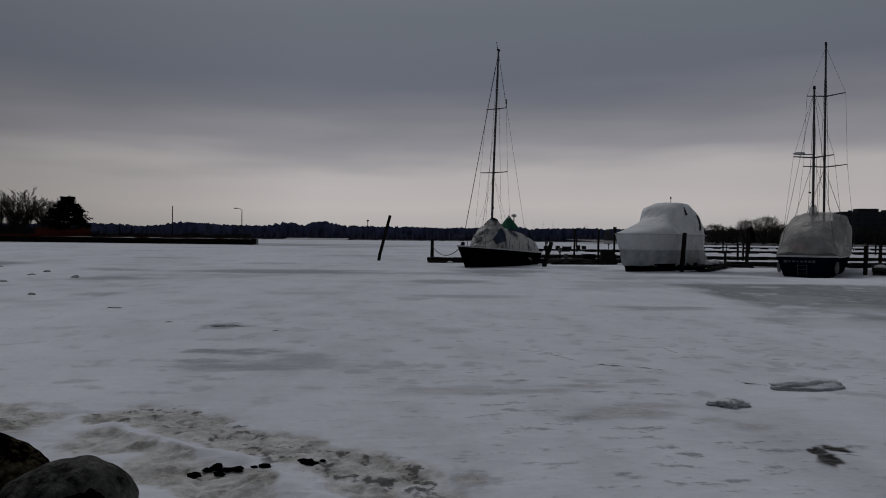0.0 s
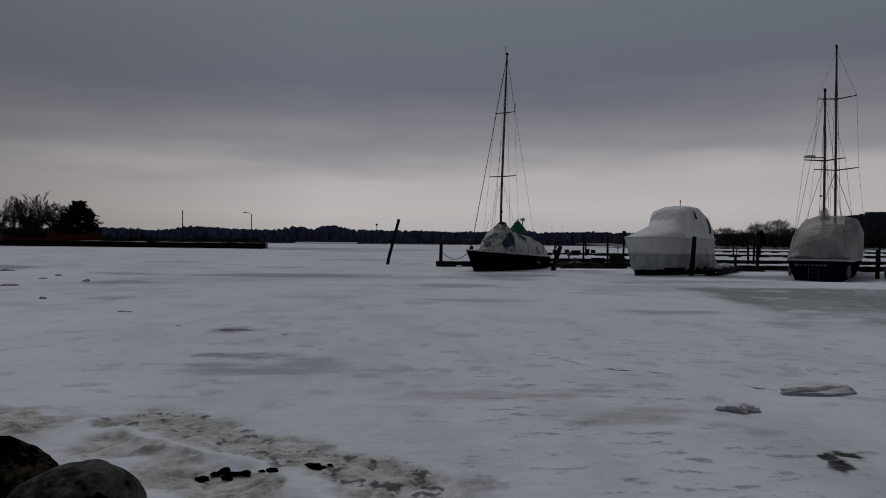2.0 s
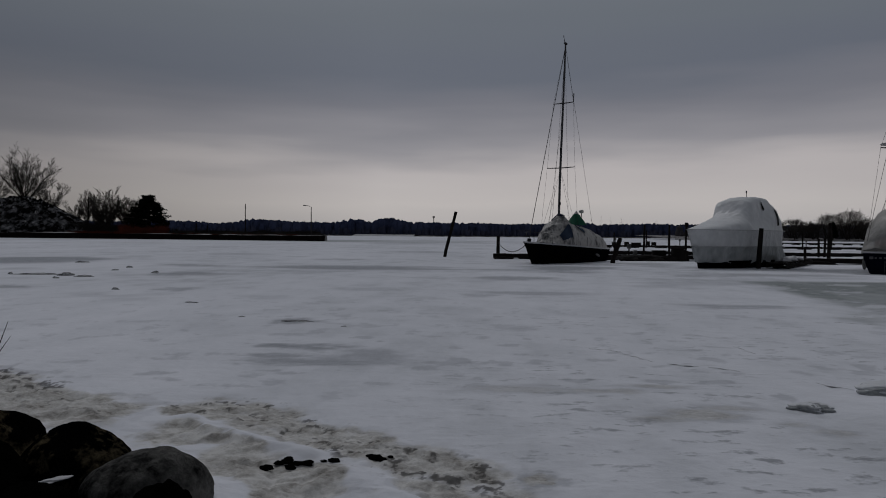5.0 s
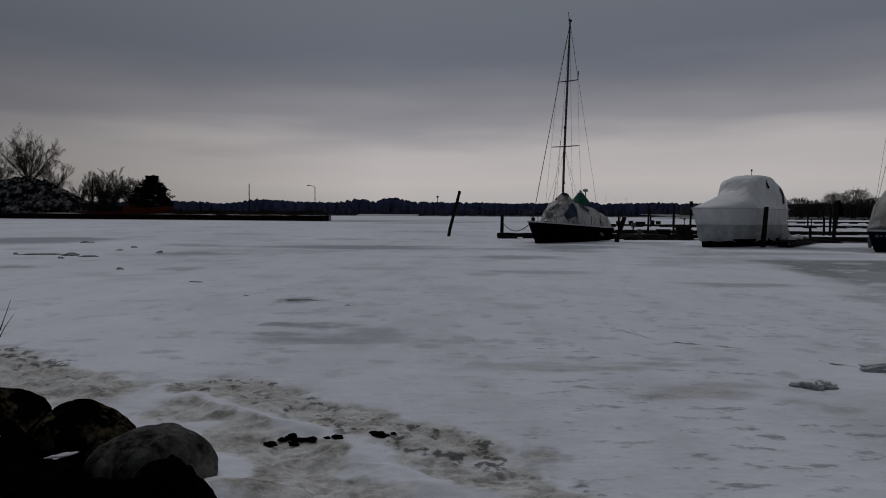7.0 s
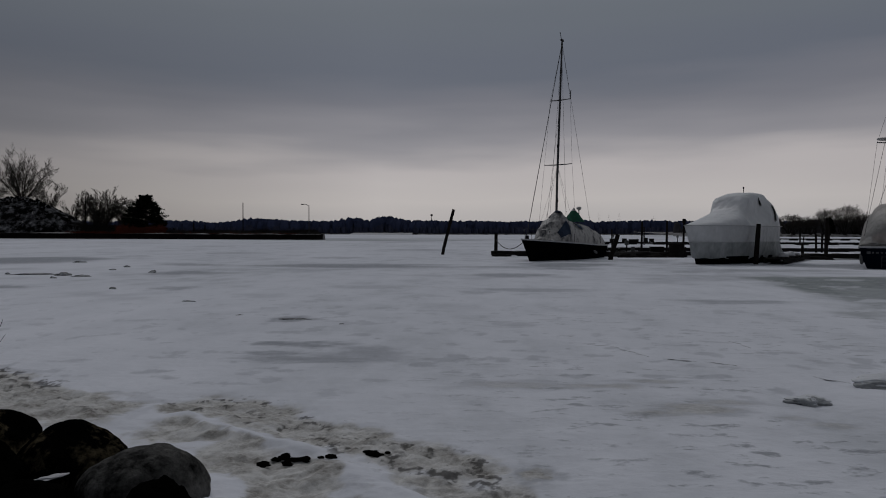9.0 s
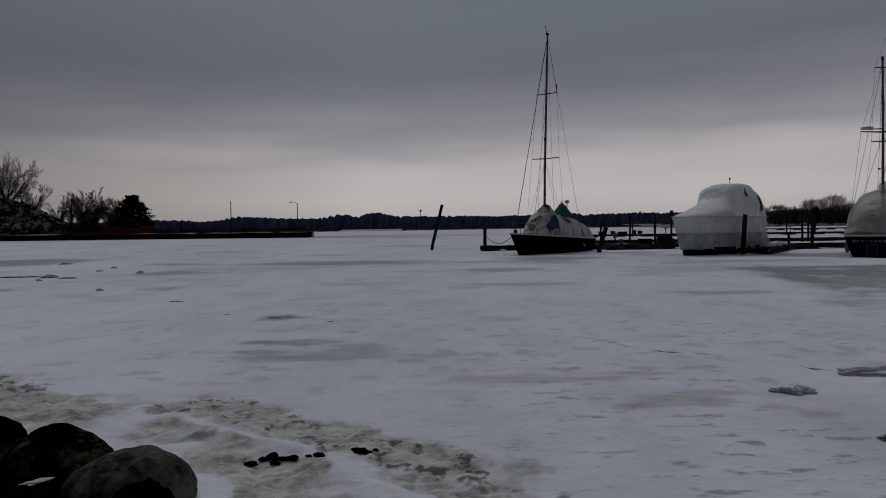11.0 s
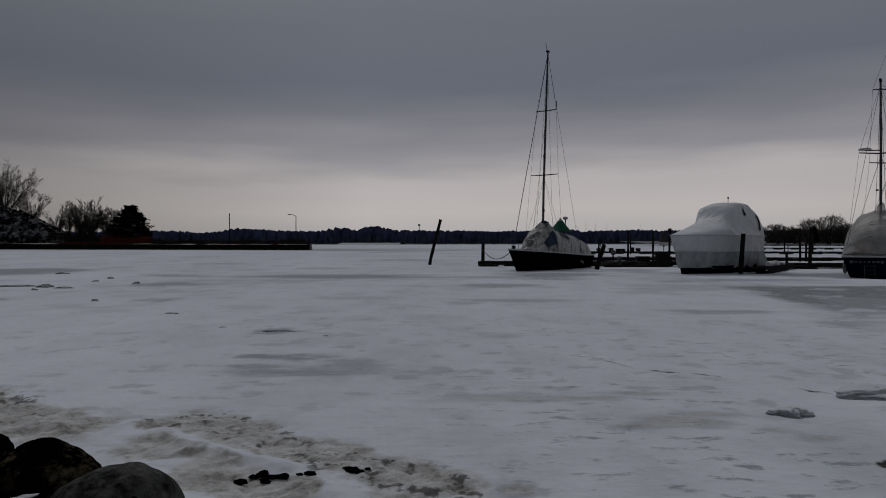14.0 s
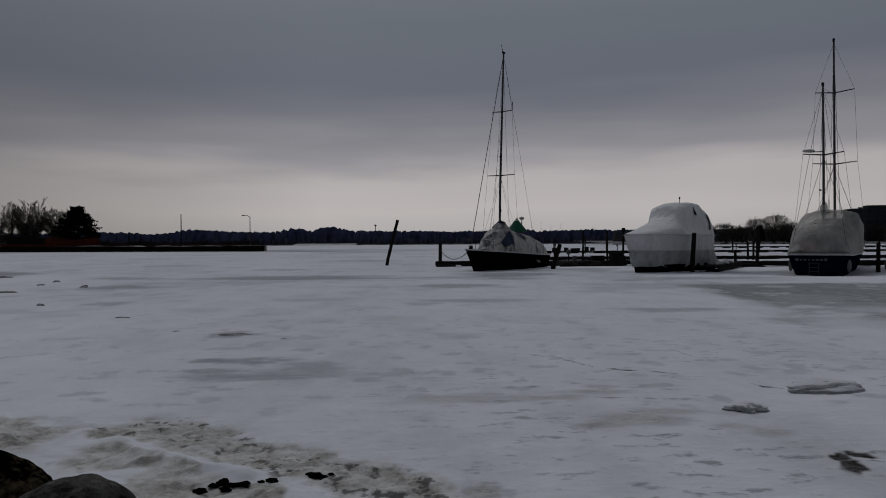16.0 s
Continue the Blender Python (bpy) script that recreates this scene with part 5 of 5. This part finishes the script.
def rubble_mound():
    t = thing("rubble_mound", "tall mound of dark rubble dusted with snow", "mound", pose(-133, 198, 1.3))
    bm = bmesh.new()
    rows = []
    for i in range(15):
        r = []
        for j in range(41):
            a = 2 * math.pi * j / 40
            q = i / 14
            # broad crest that runs away to the west
            rx, ry = 24 + 26 * (math.cos(a) < 0), 13
            x, y = rx * q * math.cos(a), ry * q * math.sin(a)
            h = 10.8 * max(0, 1 - q ** 1.3)
            r.append((x, y, h + 0.9 * noise.noise(Vector((x * 0.25, y * 0.25, 3))) * (1 - q * 0.6) - 0.4 * (q > 0.99)))
        rows.append(r)
    grid(bm, rows)
    part("slope", bm, M_RUBBLE, t, smooth=False)
    rng = random.Random(5)
    stones = [blob((1, 0.8, 0.7), 200 + i, 0.4, 1) for i in range(4)]
    meshes = []
    for b in stones:
        me = bpy.data.meshes.new("rubble_stone")
        b.to_mesh(me)
        b.free()
        meshes.append(me)
    for i in range(240):
        a, q = rng.uniform(math.pi, 2 * math.pi), rng.uniform(0.1, 1)
        x, y = 24 * q * math.cos(a), 13 * q * math.sin(a)
        if math.cos(a) < 0:
            x *= 1.3
        h = 10.8 * max(0, 1 - q ** 1.3)
        o = new("rubble_stone", meshes[i % 4])
        if not o.data.materials:
            o.data.materials.append(M_RUBBLE if i % 4 else M_LAND)
        o.parent = t
        s = rng.uniform(0.35, 1.0) * (0.8 if i % 4 == 0 else 1)
        o.matrix_basis = Matrix.LocRotScale((x, y, h), Euler((rng.uniform(0, 3), rng.uniform(0, 3), rng.uniform(0, 3))), (s, s, s * (0.4 if i % 4 == 0 else 1)))


rubble_mound()


def branch_segments(rng, p, d, ln, r, depth, out, spread=0.55, up=0.25):
    """Grows forking limbs; out collects (a, b, ra, rb, depth)."""
    q = p + d * ln
    out.append((p, q, r, r * 0.72, depth))
    if depth == 0:
        return
    for i in range(rng.choice((2, 3, 3)) if depth > 1 else 3):
        v = Vector((rng.uniform(-1, 1), rng.uniform(-1, 1), rng.uniform(-0.5, 1))).normalized()
        nd = (d + v * spread * rng.uniform(0.7, 1.3) + Vector((0, 0, up))).normalized()
        branch_segments(rng, p.lerp(q, rng.uniform(0.75, 1.0)), nd, ln * rng.uniform(0.66, 0.86), r * 0.62, depth - 1, out, spread, up)


def limb_mesh(segs, sides):
    bm = bmesh.new()
    for a, b, ra, rb, _ in segs:
        d = (b - a).normalized()
        u = d.cross(Vector((0.3, 0.5, 0.8))).normalized()
        w = d.cross(u)
        ra2 = [[bm.verts.new(p + r * (math.cos(t) * u + math.sin(t) * w)) for t in [2 * math.pi * k / sides for k in range(sides)]] for p, r in ((a, ra), (b, rb))]
        for k in range(sides):
            bm.faces.new((ra2[0][k], ra2[0][(k + 1) % sides], ra2[1][(k + 1) % sides], ra2[1][k]))
    return bm


def bare_tree(seed, height, stems=1, depth=6, spread=0.5, up=0.2, label="tall leafless deciduous tree in winter", thick=1.0, lean=0.35, first=0.0, thin=0.022):
    rng = random.Random(seed)
    segs = []
    for s in range(stems):
        tilt, turn = lean * math.sqrt((s + 0.3) / stems) * 1.2, 2.4 * s + seed
        d = Vector((tilt * math.cos(turn), tilt * math.sin(turn), 1)).normalized() if stems > 1 else Vector((0, 0, 1))
        branch_segments(rng, Vector((0, 0, -0.2)), d, height * (first or (0.26 if stems == 1 else 0.2)), height * 0.018 * thick, depth, segs, spread, up)
    top = max(s[1].z for s in segs)
    k = height / top
    segs = [(a * k, b * k, max(ra, thin), max(rb, thin * 0.8), dd) for a, b, ra, rb, dd in segs]
    t = thing("tree", label, "tree", None, "bare winter trees")
    part("trunk", limb_mesh([s for s in segs if s[4] >= depth - 1], 7), M_BARK, t)
    part("crown", limb_mesh([s for s in segs if s[4] < depth - 1], 3), M_TWIG, t, "bare branching twigs")
    return t


def put_tree(t, x, y, z, turn=0, s=1.0):
    t.matrix_world = pose(x, y, z, 0, 0, turn) @ Matrix.Diagonal((s, s, s, 1))
    return t


def limb(rng, p, d, ln, r, depth, out, level, droop=0.0, thin=0.012):
    """A bowed limb with side shoots all along it, which carry finer ones in turn."""
    n = 5 if depth > 0 else 2
    bow = Vector((rng.uniform(-0.3, 0.3), rng.uniform(-0.3, 0.3), 0.28 - droop))
    for i in range(n):
        d = (d + bow * 0.22 + Vector((rng.uniform(-0.1, 0.1), rng.uniform(-0.1, 0.1), 0))).normalized()
        q = p + d * ln / n
        ra, rb = r * (1 - 0.8 * i / n), r * (1 - 0.8 * (i + 1) / n)
        out.append((p, q, max(ra, thin), max(rb, thin * 0.8), level))
        if depth > 0 and i >= 1 - (level == 0):
            for k in range(2 if depth > 1 else 3):
                a, b = rng.uniform(0, 2 * math.pi), rng.uniform(0.4, 0.68)
                u = d.cross(Vector((0.31, 0.52, 0.79))).normalized()
                side = (d + b * (math.cos(a) * u + math.sin(a) * d.cross(u)) + Vector((0, 0, 0.12))).normalized()
                limb(rng, p.lerp(q, rng.random()), side, ln * rng.uniform(0.34, 0.52) * (1.1 - 0.4 * i / n), rb * 0.55, depth - 1, out, level + 1, droop, thin)
        p = q


def fan_tree(seed, height, width, limbs=8, label="tall leafless deciduous tree in winter", trunk=0.14, r=0.30, depth=3, thin=0.011, low=0.0):
    """A bare tree: a short trunk and limbs that open like a fan into a fine haze of twigs."""
    rng = random.Random(seed)
    segs = [(Vector((0, 0, -0.4)), Vector((0, 0, height * trunk)), r * 1.15, r * 0.9, 0)]
    for k in range(limbs):
        f = (k + 0.5) / limbs
        tilt = math.atan2(width / 2 * math.sqrt(f) * 0.92, height * (1 - trunk) * (1 - 0.25 * f))
        turn = 2.4 * k + seed
        d = Vector((math.sin(tilt) * math.cos(turn), math.sin(tilt) * math.sin(turn), math.cos(tilt)))
        ln = math.hypot(width / 2 * math.sqrt(f) * 0.92, height * (1 - trunk) * (1 - 0.25 * f)) * rng.uniform(0.8, 1.0)
        limb(rng, Vector((0, 0, height * trunk * rng.uniform(0.35 + low, 1.0))), d, ln, r * rng.uniform(0.42, 0.6), depth, segs, 0, 0.1, thin)
    t = thing("tree", label, "tree", None, "bare winter trees")
    part("trunk", limb_mesh([q for q in segs if q[4] == 0], 7), M_BARK, t)
    part("crown", limb_mesh([q for q in segs if q[4] > 0], 3), M_TWIG, t, "bare branching twigs")
    return t


put_tree(fan_tree(21, 14.0, 23, 15, r=0.36), -138.5, 207, 9.4, 20)
put_tree(fan_tree(22, 8.5, 12, 8, "spreading leafless tree on a rubble mound", r=0.2), -150.5, 211, 9.0, 140)
put_tree(fan_tree(23, 11.0, 10, 8, "slender leafless tree beside a rubble mound", r=0.16), -129.6, 206, 5.2, 80)
put_tree(fan_tree(24, 8.0, 7, 6, "slender leafless tree beside a rubble mound", r=0.12), -122.8, 208, 3.0, 10)
put_tree(fan_tree(25, 12.0, 6, 7, "slender leafless tree beside a rubble mound", r=0.15, trunk=0.3), -118.0, 205, 1.5, 0)
put_tree(fan_tree(26, 8.4, 6, 6, "slender leafless tree beside a rubble mound", r=0.12), -113.8, 204, 1.5, 50)
put_tree(fan_tree(27, 11.6, 10.5, 12, "broad bushy leafless tree with many stems", r=0.22, thin=0.015), -107.2, 197, 1.5, 10)
put_tree(fan_tree(28, 6.5, 8, 9, "broad bushy leafless tree with many stems", r=0.14, thin=0.018), -110.5, 199, 1.5, 120)
put_tree(fan_tree(29, 9.4, 9.5, 12, "broad bushy leafless tree with many stems", r=0.2, thin=0.015), -101.6, 198, 1.5, 220)
put_tree(fan_tree(30, 6.0, 8, 9, "broad bushy leafless tree with many stems", r=0.14, thin=0.018), -98.0, 199, 1.5, 40)


def pine(seed, height, width):
    rng = random.Random(seed)
    t = thing("pine_tree", "dense dark evergreen pine with a ragged outline", "tree", None)
    part("trunk", tubem([(0, 0, -0.3), (0.1, 0, height * 0.5), (0, 0.1, height * 0.92)], [0.3, 0.2, 0.06], 8), M_BARK, t)
    limbs, tufts = bmesh.new(), bmesh.new()
    for i in range(230):
        f = rng.random() ** 0.8
        z = height * (0.08 + 0.9 * f)
        reach = width / 2 * (1.0 - 0.86 * f ** 1.6) * rng.uniform(0.55, 1.08)
        a = rng.uniform(0, 2 * math.pi)
        e = Vector((reach * math.cos(a), reach * math.sin(a), z + rng.uniform(-0.3, 0.5)))
        tube(limbs, [(0, 0, z - 0.4), e], [0.06, 0.02], 4, False)
        for k in range(20):
            c = Vector((0, 0, z - 0.2)).lerp(e, rng.uniform(0.4, 1.03)) + Vector((rng.uniform(-0.4, 0.4), rng.uniform(-0.4, 0.4), rng.uniform(-0.25, 0.3)))
            for m in range(4):
                d = Vector((rng.uniform(-1, 1), rng.uniform(-1, 1), rng.uniform(-0.4, 0.8))).normalized() * rng.uniform(0.3, 0.65)
                w = d.cross(Vector((rng.uniform(-1, 1), rng.uniform(-1, 1), 1))).normalized() * 0.19
                tufts.faces.new([tufts.verts.new(q) for q in (c - w, c + w, c + d)])
    part("limbs", limbs, M_BARK, t)
    part("needle_crown", tufts, M_PINE, t, "dark green needle tufts")
    return t


put_tree(pine(11, 10.6, 14.5), -92.0, 190, 1.3)


def brush(name, label, mat, seed, count, area, hgt, category="shrub"):
    rng = random.Random(seed)
    bm = bmesh.new()
    for i in range(count):
        x, y = rng.uniform(*area[0]), 0
        y = float(np.interp(x, [-260, -131, -83, -60, -38], [187, 186, 180, 173, 167])) + rng.uniform(*area[1])
        h = hgt * rng.uniform(0.4, 1.1) * (0.6 + 0.6 * abs(noise.noise(Vector((x * 0.15, y * 0.1, seed)))))
        for k in range(4):
            tip = Vector((x + rng.uniform(-0.5, 0.5) * h, y + rng.uniform(-0.3, 0.3) * h, 1.3 + h * rng.uniform(0.7, 1)))
            w = 0.05
            bm.faces.new([bm.verts.new(q) for q in ((x - w, y, 1.2), (x + w, y, 1.2), tip)])
    o = part(name, bm, mat)
    tagged(o, label, category, kind="stuff")


brush("red_brush", "low red-brown winter brush on the quay land", M_REDBRUSH, 21, 1300, ((-97, -84.5), (2, 6)), 3.6)
brush("red_brush", "low red-brown winter brush on the quay land", M_REDBRUSH, 24, 500, ((-113, -97), (2, 6)), 1.3)
brush("undergrowth", "dense dark undergrowth below bare trees", M_BARK, 25, 4200, ((-119, -95), (9, 14)), 4.6)
brush("undergrowth", "dense dark undergrowth along the quay", M_BARK, 26, 3000, ((-84, -41), (6, 12)), 1.7)
brush("dry_brush", "low brown dry brush along the quay", M_TWIG, 22, 2600, ((-125, -40), (4, 10)), 1.6)
brush("dry_brush", "low brown dry brush along the quay", M_REDBRUSH, 23, 500, ((-86, -45), (3, 7)), 0.8)


def street_lamp(x, y, z, h):
    t = thing("street_lamp", "tall grey street lamp with a short arm on the quay", "street lamp", pose(x, y, z))
    part("pole", tubem([(0, 0, -0.3), (0, 0, h)], [0.13, 0.09], 8), M_STEEL, t)
    part("arm", tubem([(0, 0, h - 0.1), (-0.6, 0, h + 0.25), (-1.3, 0, h + 0.35)], 0.06, 6), M_STEEL, t)
    head = part("lamp_head", boxm((-1.6, 0, h + 0.35), (0.8, 0.3, 0.18), 0, 0.05), M_STEEL, t)
    part("lens", boxm((-1.6, 0, h + 0.25), (0.5, 0.2, 0.05), 0, 0.01), M_LENS, head)


street_lamp(-41.9, 172, 1.1, 7.3)


def utility_pole(x, y, z, h, r=0.16):
    t = thing("utility_pole", "plain dark wooden utility pole", "pole", pose(x, y, z), "utility poles")
    part("pole", tubem([(0, 0, -0.3), (0, 0, h)], [r, r * 0.7], 8), M_PILING, t)


for x, y, z, h in ((-62.9, 185, 1.2, 8.5), (-111.9, 195, 1.4, 10.7), (-75.5, 183, 1.2, 3.2), (-72.5, 183, 1.2, 2.6)):
    utility_pole(x, y, z, h, 0.22 if h < 5 else 0.16)

# ---- far shore ----
def far_tree(bm, rng, x, y, z, h, w, kind):
    """A small ragged tree: stacked lumps round a stem, its outline uneven."""
    n = rng.randint(5, 7)
    rings = []
    levels = (0.0, 0.25, 0.5, 0.75, 0.92, 1.0)
    for i, f in enumerate(levels):
        if kind == "cone":
            rr = w / 2 * (1 - f) * rng.uniform(0.75, 1.2) + 0.1
        else:
            rr = w / 2 * (0.8, 1.0, 1.05, 0.9, 0.65, 0.3)[i] * rng.uniform(0.75, 1.2)
        rings.append([bm.verts.new((x + rr * math.cos(a) * rng.uniform(0.75, 1.25), y + rr * math.sin(a) * 0.7, z + h * f + rng.uniform(-0.05, 0.05) * h)) for a in [2 * math.pi * k / n for k in range(n)]])
    for a, b in zip(rings, rings[1:]):
        for k in range(n):
            bm.faces.new((a[k], a[(k + 1) % n], b[(k + 1) % n], b[k]))


def woods(name, label, mat, seed, count, x_range, y_at, depth, h_range, bare=0.5):
    rng = random.Random(seed)
    bm = bmesh.new()
    for i in range(count):
        x = rng.uniform(*x_range)
        y = y_at(x) + rng.uniform(0, depth)
        grow = 0.92 + 0.14 * noise.noise(Vector((x * 0.012, seed, 0))) + 0.12 * noise.noise(Vector((x * 0.06, seed, 1))) + 0.22 * math.exp(-((x + 118) / 14) ** 2) + 0.16 * math.exp(-((x + 168) / 10) ** 2) + 0.12 * math.exp(-((x + 310) / 20) ** 2)
        h = rng.uniform(*h_range) * grow
        far_tree(bm, rng, x, y, 0.3, h, h * rng.uniform(0.3, 0.6), "cone" if rng.random() > bare else "round")
    o = part(name, bm, mat)
    return tagged(o, label, "far trees", kind="stuff")


def far_line(x):
    return 900 + 0.00012 * x * x + 25 * math.sin(x * 0.012)


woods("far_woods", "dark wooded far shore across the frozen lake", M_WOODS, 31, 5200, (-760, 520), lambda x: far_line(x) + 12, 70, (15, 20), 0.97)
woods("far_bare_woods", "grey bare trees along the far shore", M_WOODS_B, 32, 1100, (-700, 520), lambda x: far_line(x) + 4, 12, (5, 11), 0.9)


def bank(name, label, pts, back, z_front, z_back, mat):
    bm = bmesh.new()
    rows = []
    for x, y in pts:
        rows.append([(x, y, -0.2), (x, y + 0.5, z_front + 0.4 * noise.noise(Vector((x * 0.03, 0, 7)))), (x, y + back * 0.4, (z_front + z_back) / 2 + 0.6 * noise.noise(Vector((x * 0.02, 3, 7)))), (x, y + back, z_back)])
    grid(bm, rows)
    o = part(name, bm, mat, smooth=True)
    return tagged(o, label, "shore", kind="structure")


bank("far_shore", "low snowy brown far shore under the woods", [(x, far_line(x)) for x in range(-900, 700, 20)], 160, 1.0, 6, M_LAND)
bank("snow_field", "white snow field on the far shore", [(x, far_line(x) - 22) for x in range(-158, -78, 4)], 34, 0.4, 2.6, M_SNOWPATCH)


def water_tower(x, y):
    t = thing("water_tower", "small far water tower above the woods", "water tower", pose(x, y, 0))
    part("shaft", tubem([(0, 0, 0), (0, 0, 25)], [0.5, 0.4], 8), M_STEEL, t)
    part("tank", tubem([(0, 0, 24.5), (0, 0, 25), (0, 0, 26.6), (0, 0, 27)], [0.5, 1.5, 1.5, 0.4], 12), M_STEEL, t)


water_tower(-62, 930)


def lattice_mast(x, y, h):
    t = thing("power_pylon", "faint far power pylon above the woods", "pylon", pose(x, y, 0), "far power pylons")
    for s in (-1, 1):
        part("leg", tubem([(s * 1.6, 0, 0), (s * 0.3, 0, h)], [0.06, 0.04], 5), M_STEEL, t)
    for f in (0.72, 0.86):
        part("crossarm", tubem([(-2.6, 0, h * f), (2.6, 0, h * f)], 0.04, 5), M_STEEL, t)


for x, h in ((150, 27), (163, 30), (176, 28), (190, 29), (236, 26)):
    lattice_mast(x, 960, h)

# ---- nearer shore to the east, its trees and block of flats ----
EAST = [(120, 440), (150, 425), (190, 412), (240, 400), (300, 385), (380, 360), (460, 330)]
bank("east_shore", "low snowy shore with brown grass", EAST, 120, 0.8, 3.0, M_LAND)
rng = random.Random(77)
kinds = [bare_tree(41, 12, 5, 5, 0.6, 0.0, "leafless bushy tree on the far snowy shore", 1.2, 0.6, thin=0.018), bare_tree(42, 10, 8, 5, 0.62, 0.0, "leafless bushy tree on the far snowy shore", 1.2, 0.8, thin=0.018), bare_tree(43, 12, 3, 5, 0.52, 0.08, "leafless tree on the far snowy shore", 1.2, 0.4, thin=0.018)]
for i, k in enumerate(kinds):
    put_tree(k, 165 + 9 * i, 424 - 2 * i, 1.2, 30 * i)
for i in range(64):
    f = i / 63
    x = 152 + 210 * f + rng.uniform(-3, 3)
    y = float(np.interp(x, [p[0] for p in EAST], [p[1] for p in EAST])) + rng.uniform(6, 40)
    tall = 1.0 + 0.45 * math.exp(-((x - 215) / 14) ** 2) - 0.12 * (x < 190)
    c = copy_thing(kinds[i % 3], Matrix())
    put_tree(c, x, y, 1.2, rng.uniform(0, 360), tall * rng.uniform(0.75, 1.1))
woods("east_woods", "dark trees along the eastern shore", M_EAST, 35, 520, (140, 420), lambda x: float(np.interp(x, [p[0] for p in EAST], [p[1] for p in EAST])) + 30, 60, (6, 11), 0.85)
for x, y, h in ((222, 398, 9), (232, 396, 8), (236, 396, 8.5), (205, 402, 6)):
    utility_pole(x, y, 0.8, h, 0.2)

put_tree(pine(12, 9.5, 5.0), 199, 408, 1.2)


def flats():
    t = thing("apartment_building", "dark flat-roofed apartment block behind shore trees", "building", pose(265, 425, 2.2, 0, 0, -12))
    part("wall", boxm((40, 8, 9.4), (80, 16, 18.8), 0, 0.1), M_BRICK, t)
    part("parapet", boxm((40, 8, 19.1), (80.6, 16.6, 0.7), 0, 0.05), M_BRICK, t)
    part("plant_room", boxm((16, 8, 20.3), (12, 8, 2.4), 0, 0.05), M_BRICK, t)
    part("plant_room", boxm((30, 8, 20.0), (7, 8, 1.6), 0, 0.05), M_BRICK, t)
    part("roof_vent", boxm((7, 8, 19.9), (2, 2, 1.2), 0, 0.05), M_BRICK, t)
    for fl in range(6):
        for k in range(16):
            w = part("window", boxm((4 + k * 4.8, -0.02, 2.0 + fl * 3.05), (1.9, 0.12, 1.5), 0, 0.0), M_BRICK, t)
            part("pane", boxm((4 + k * 4.8, -0.1, 2.0 + fl * 3.05), (1.7, 0.05, 1.3), 0, 0.0), M_PANE, w)


flats()
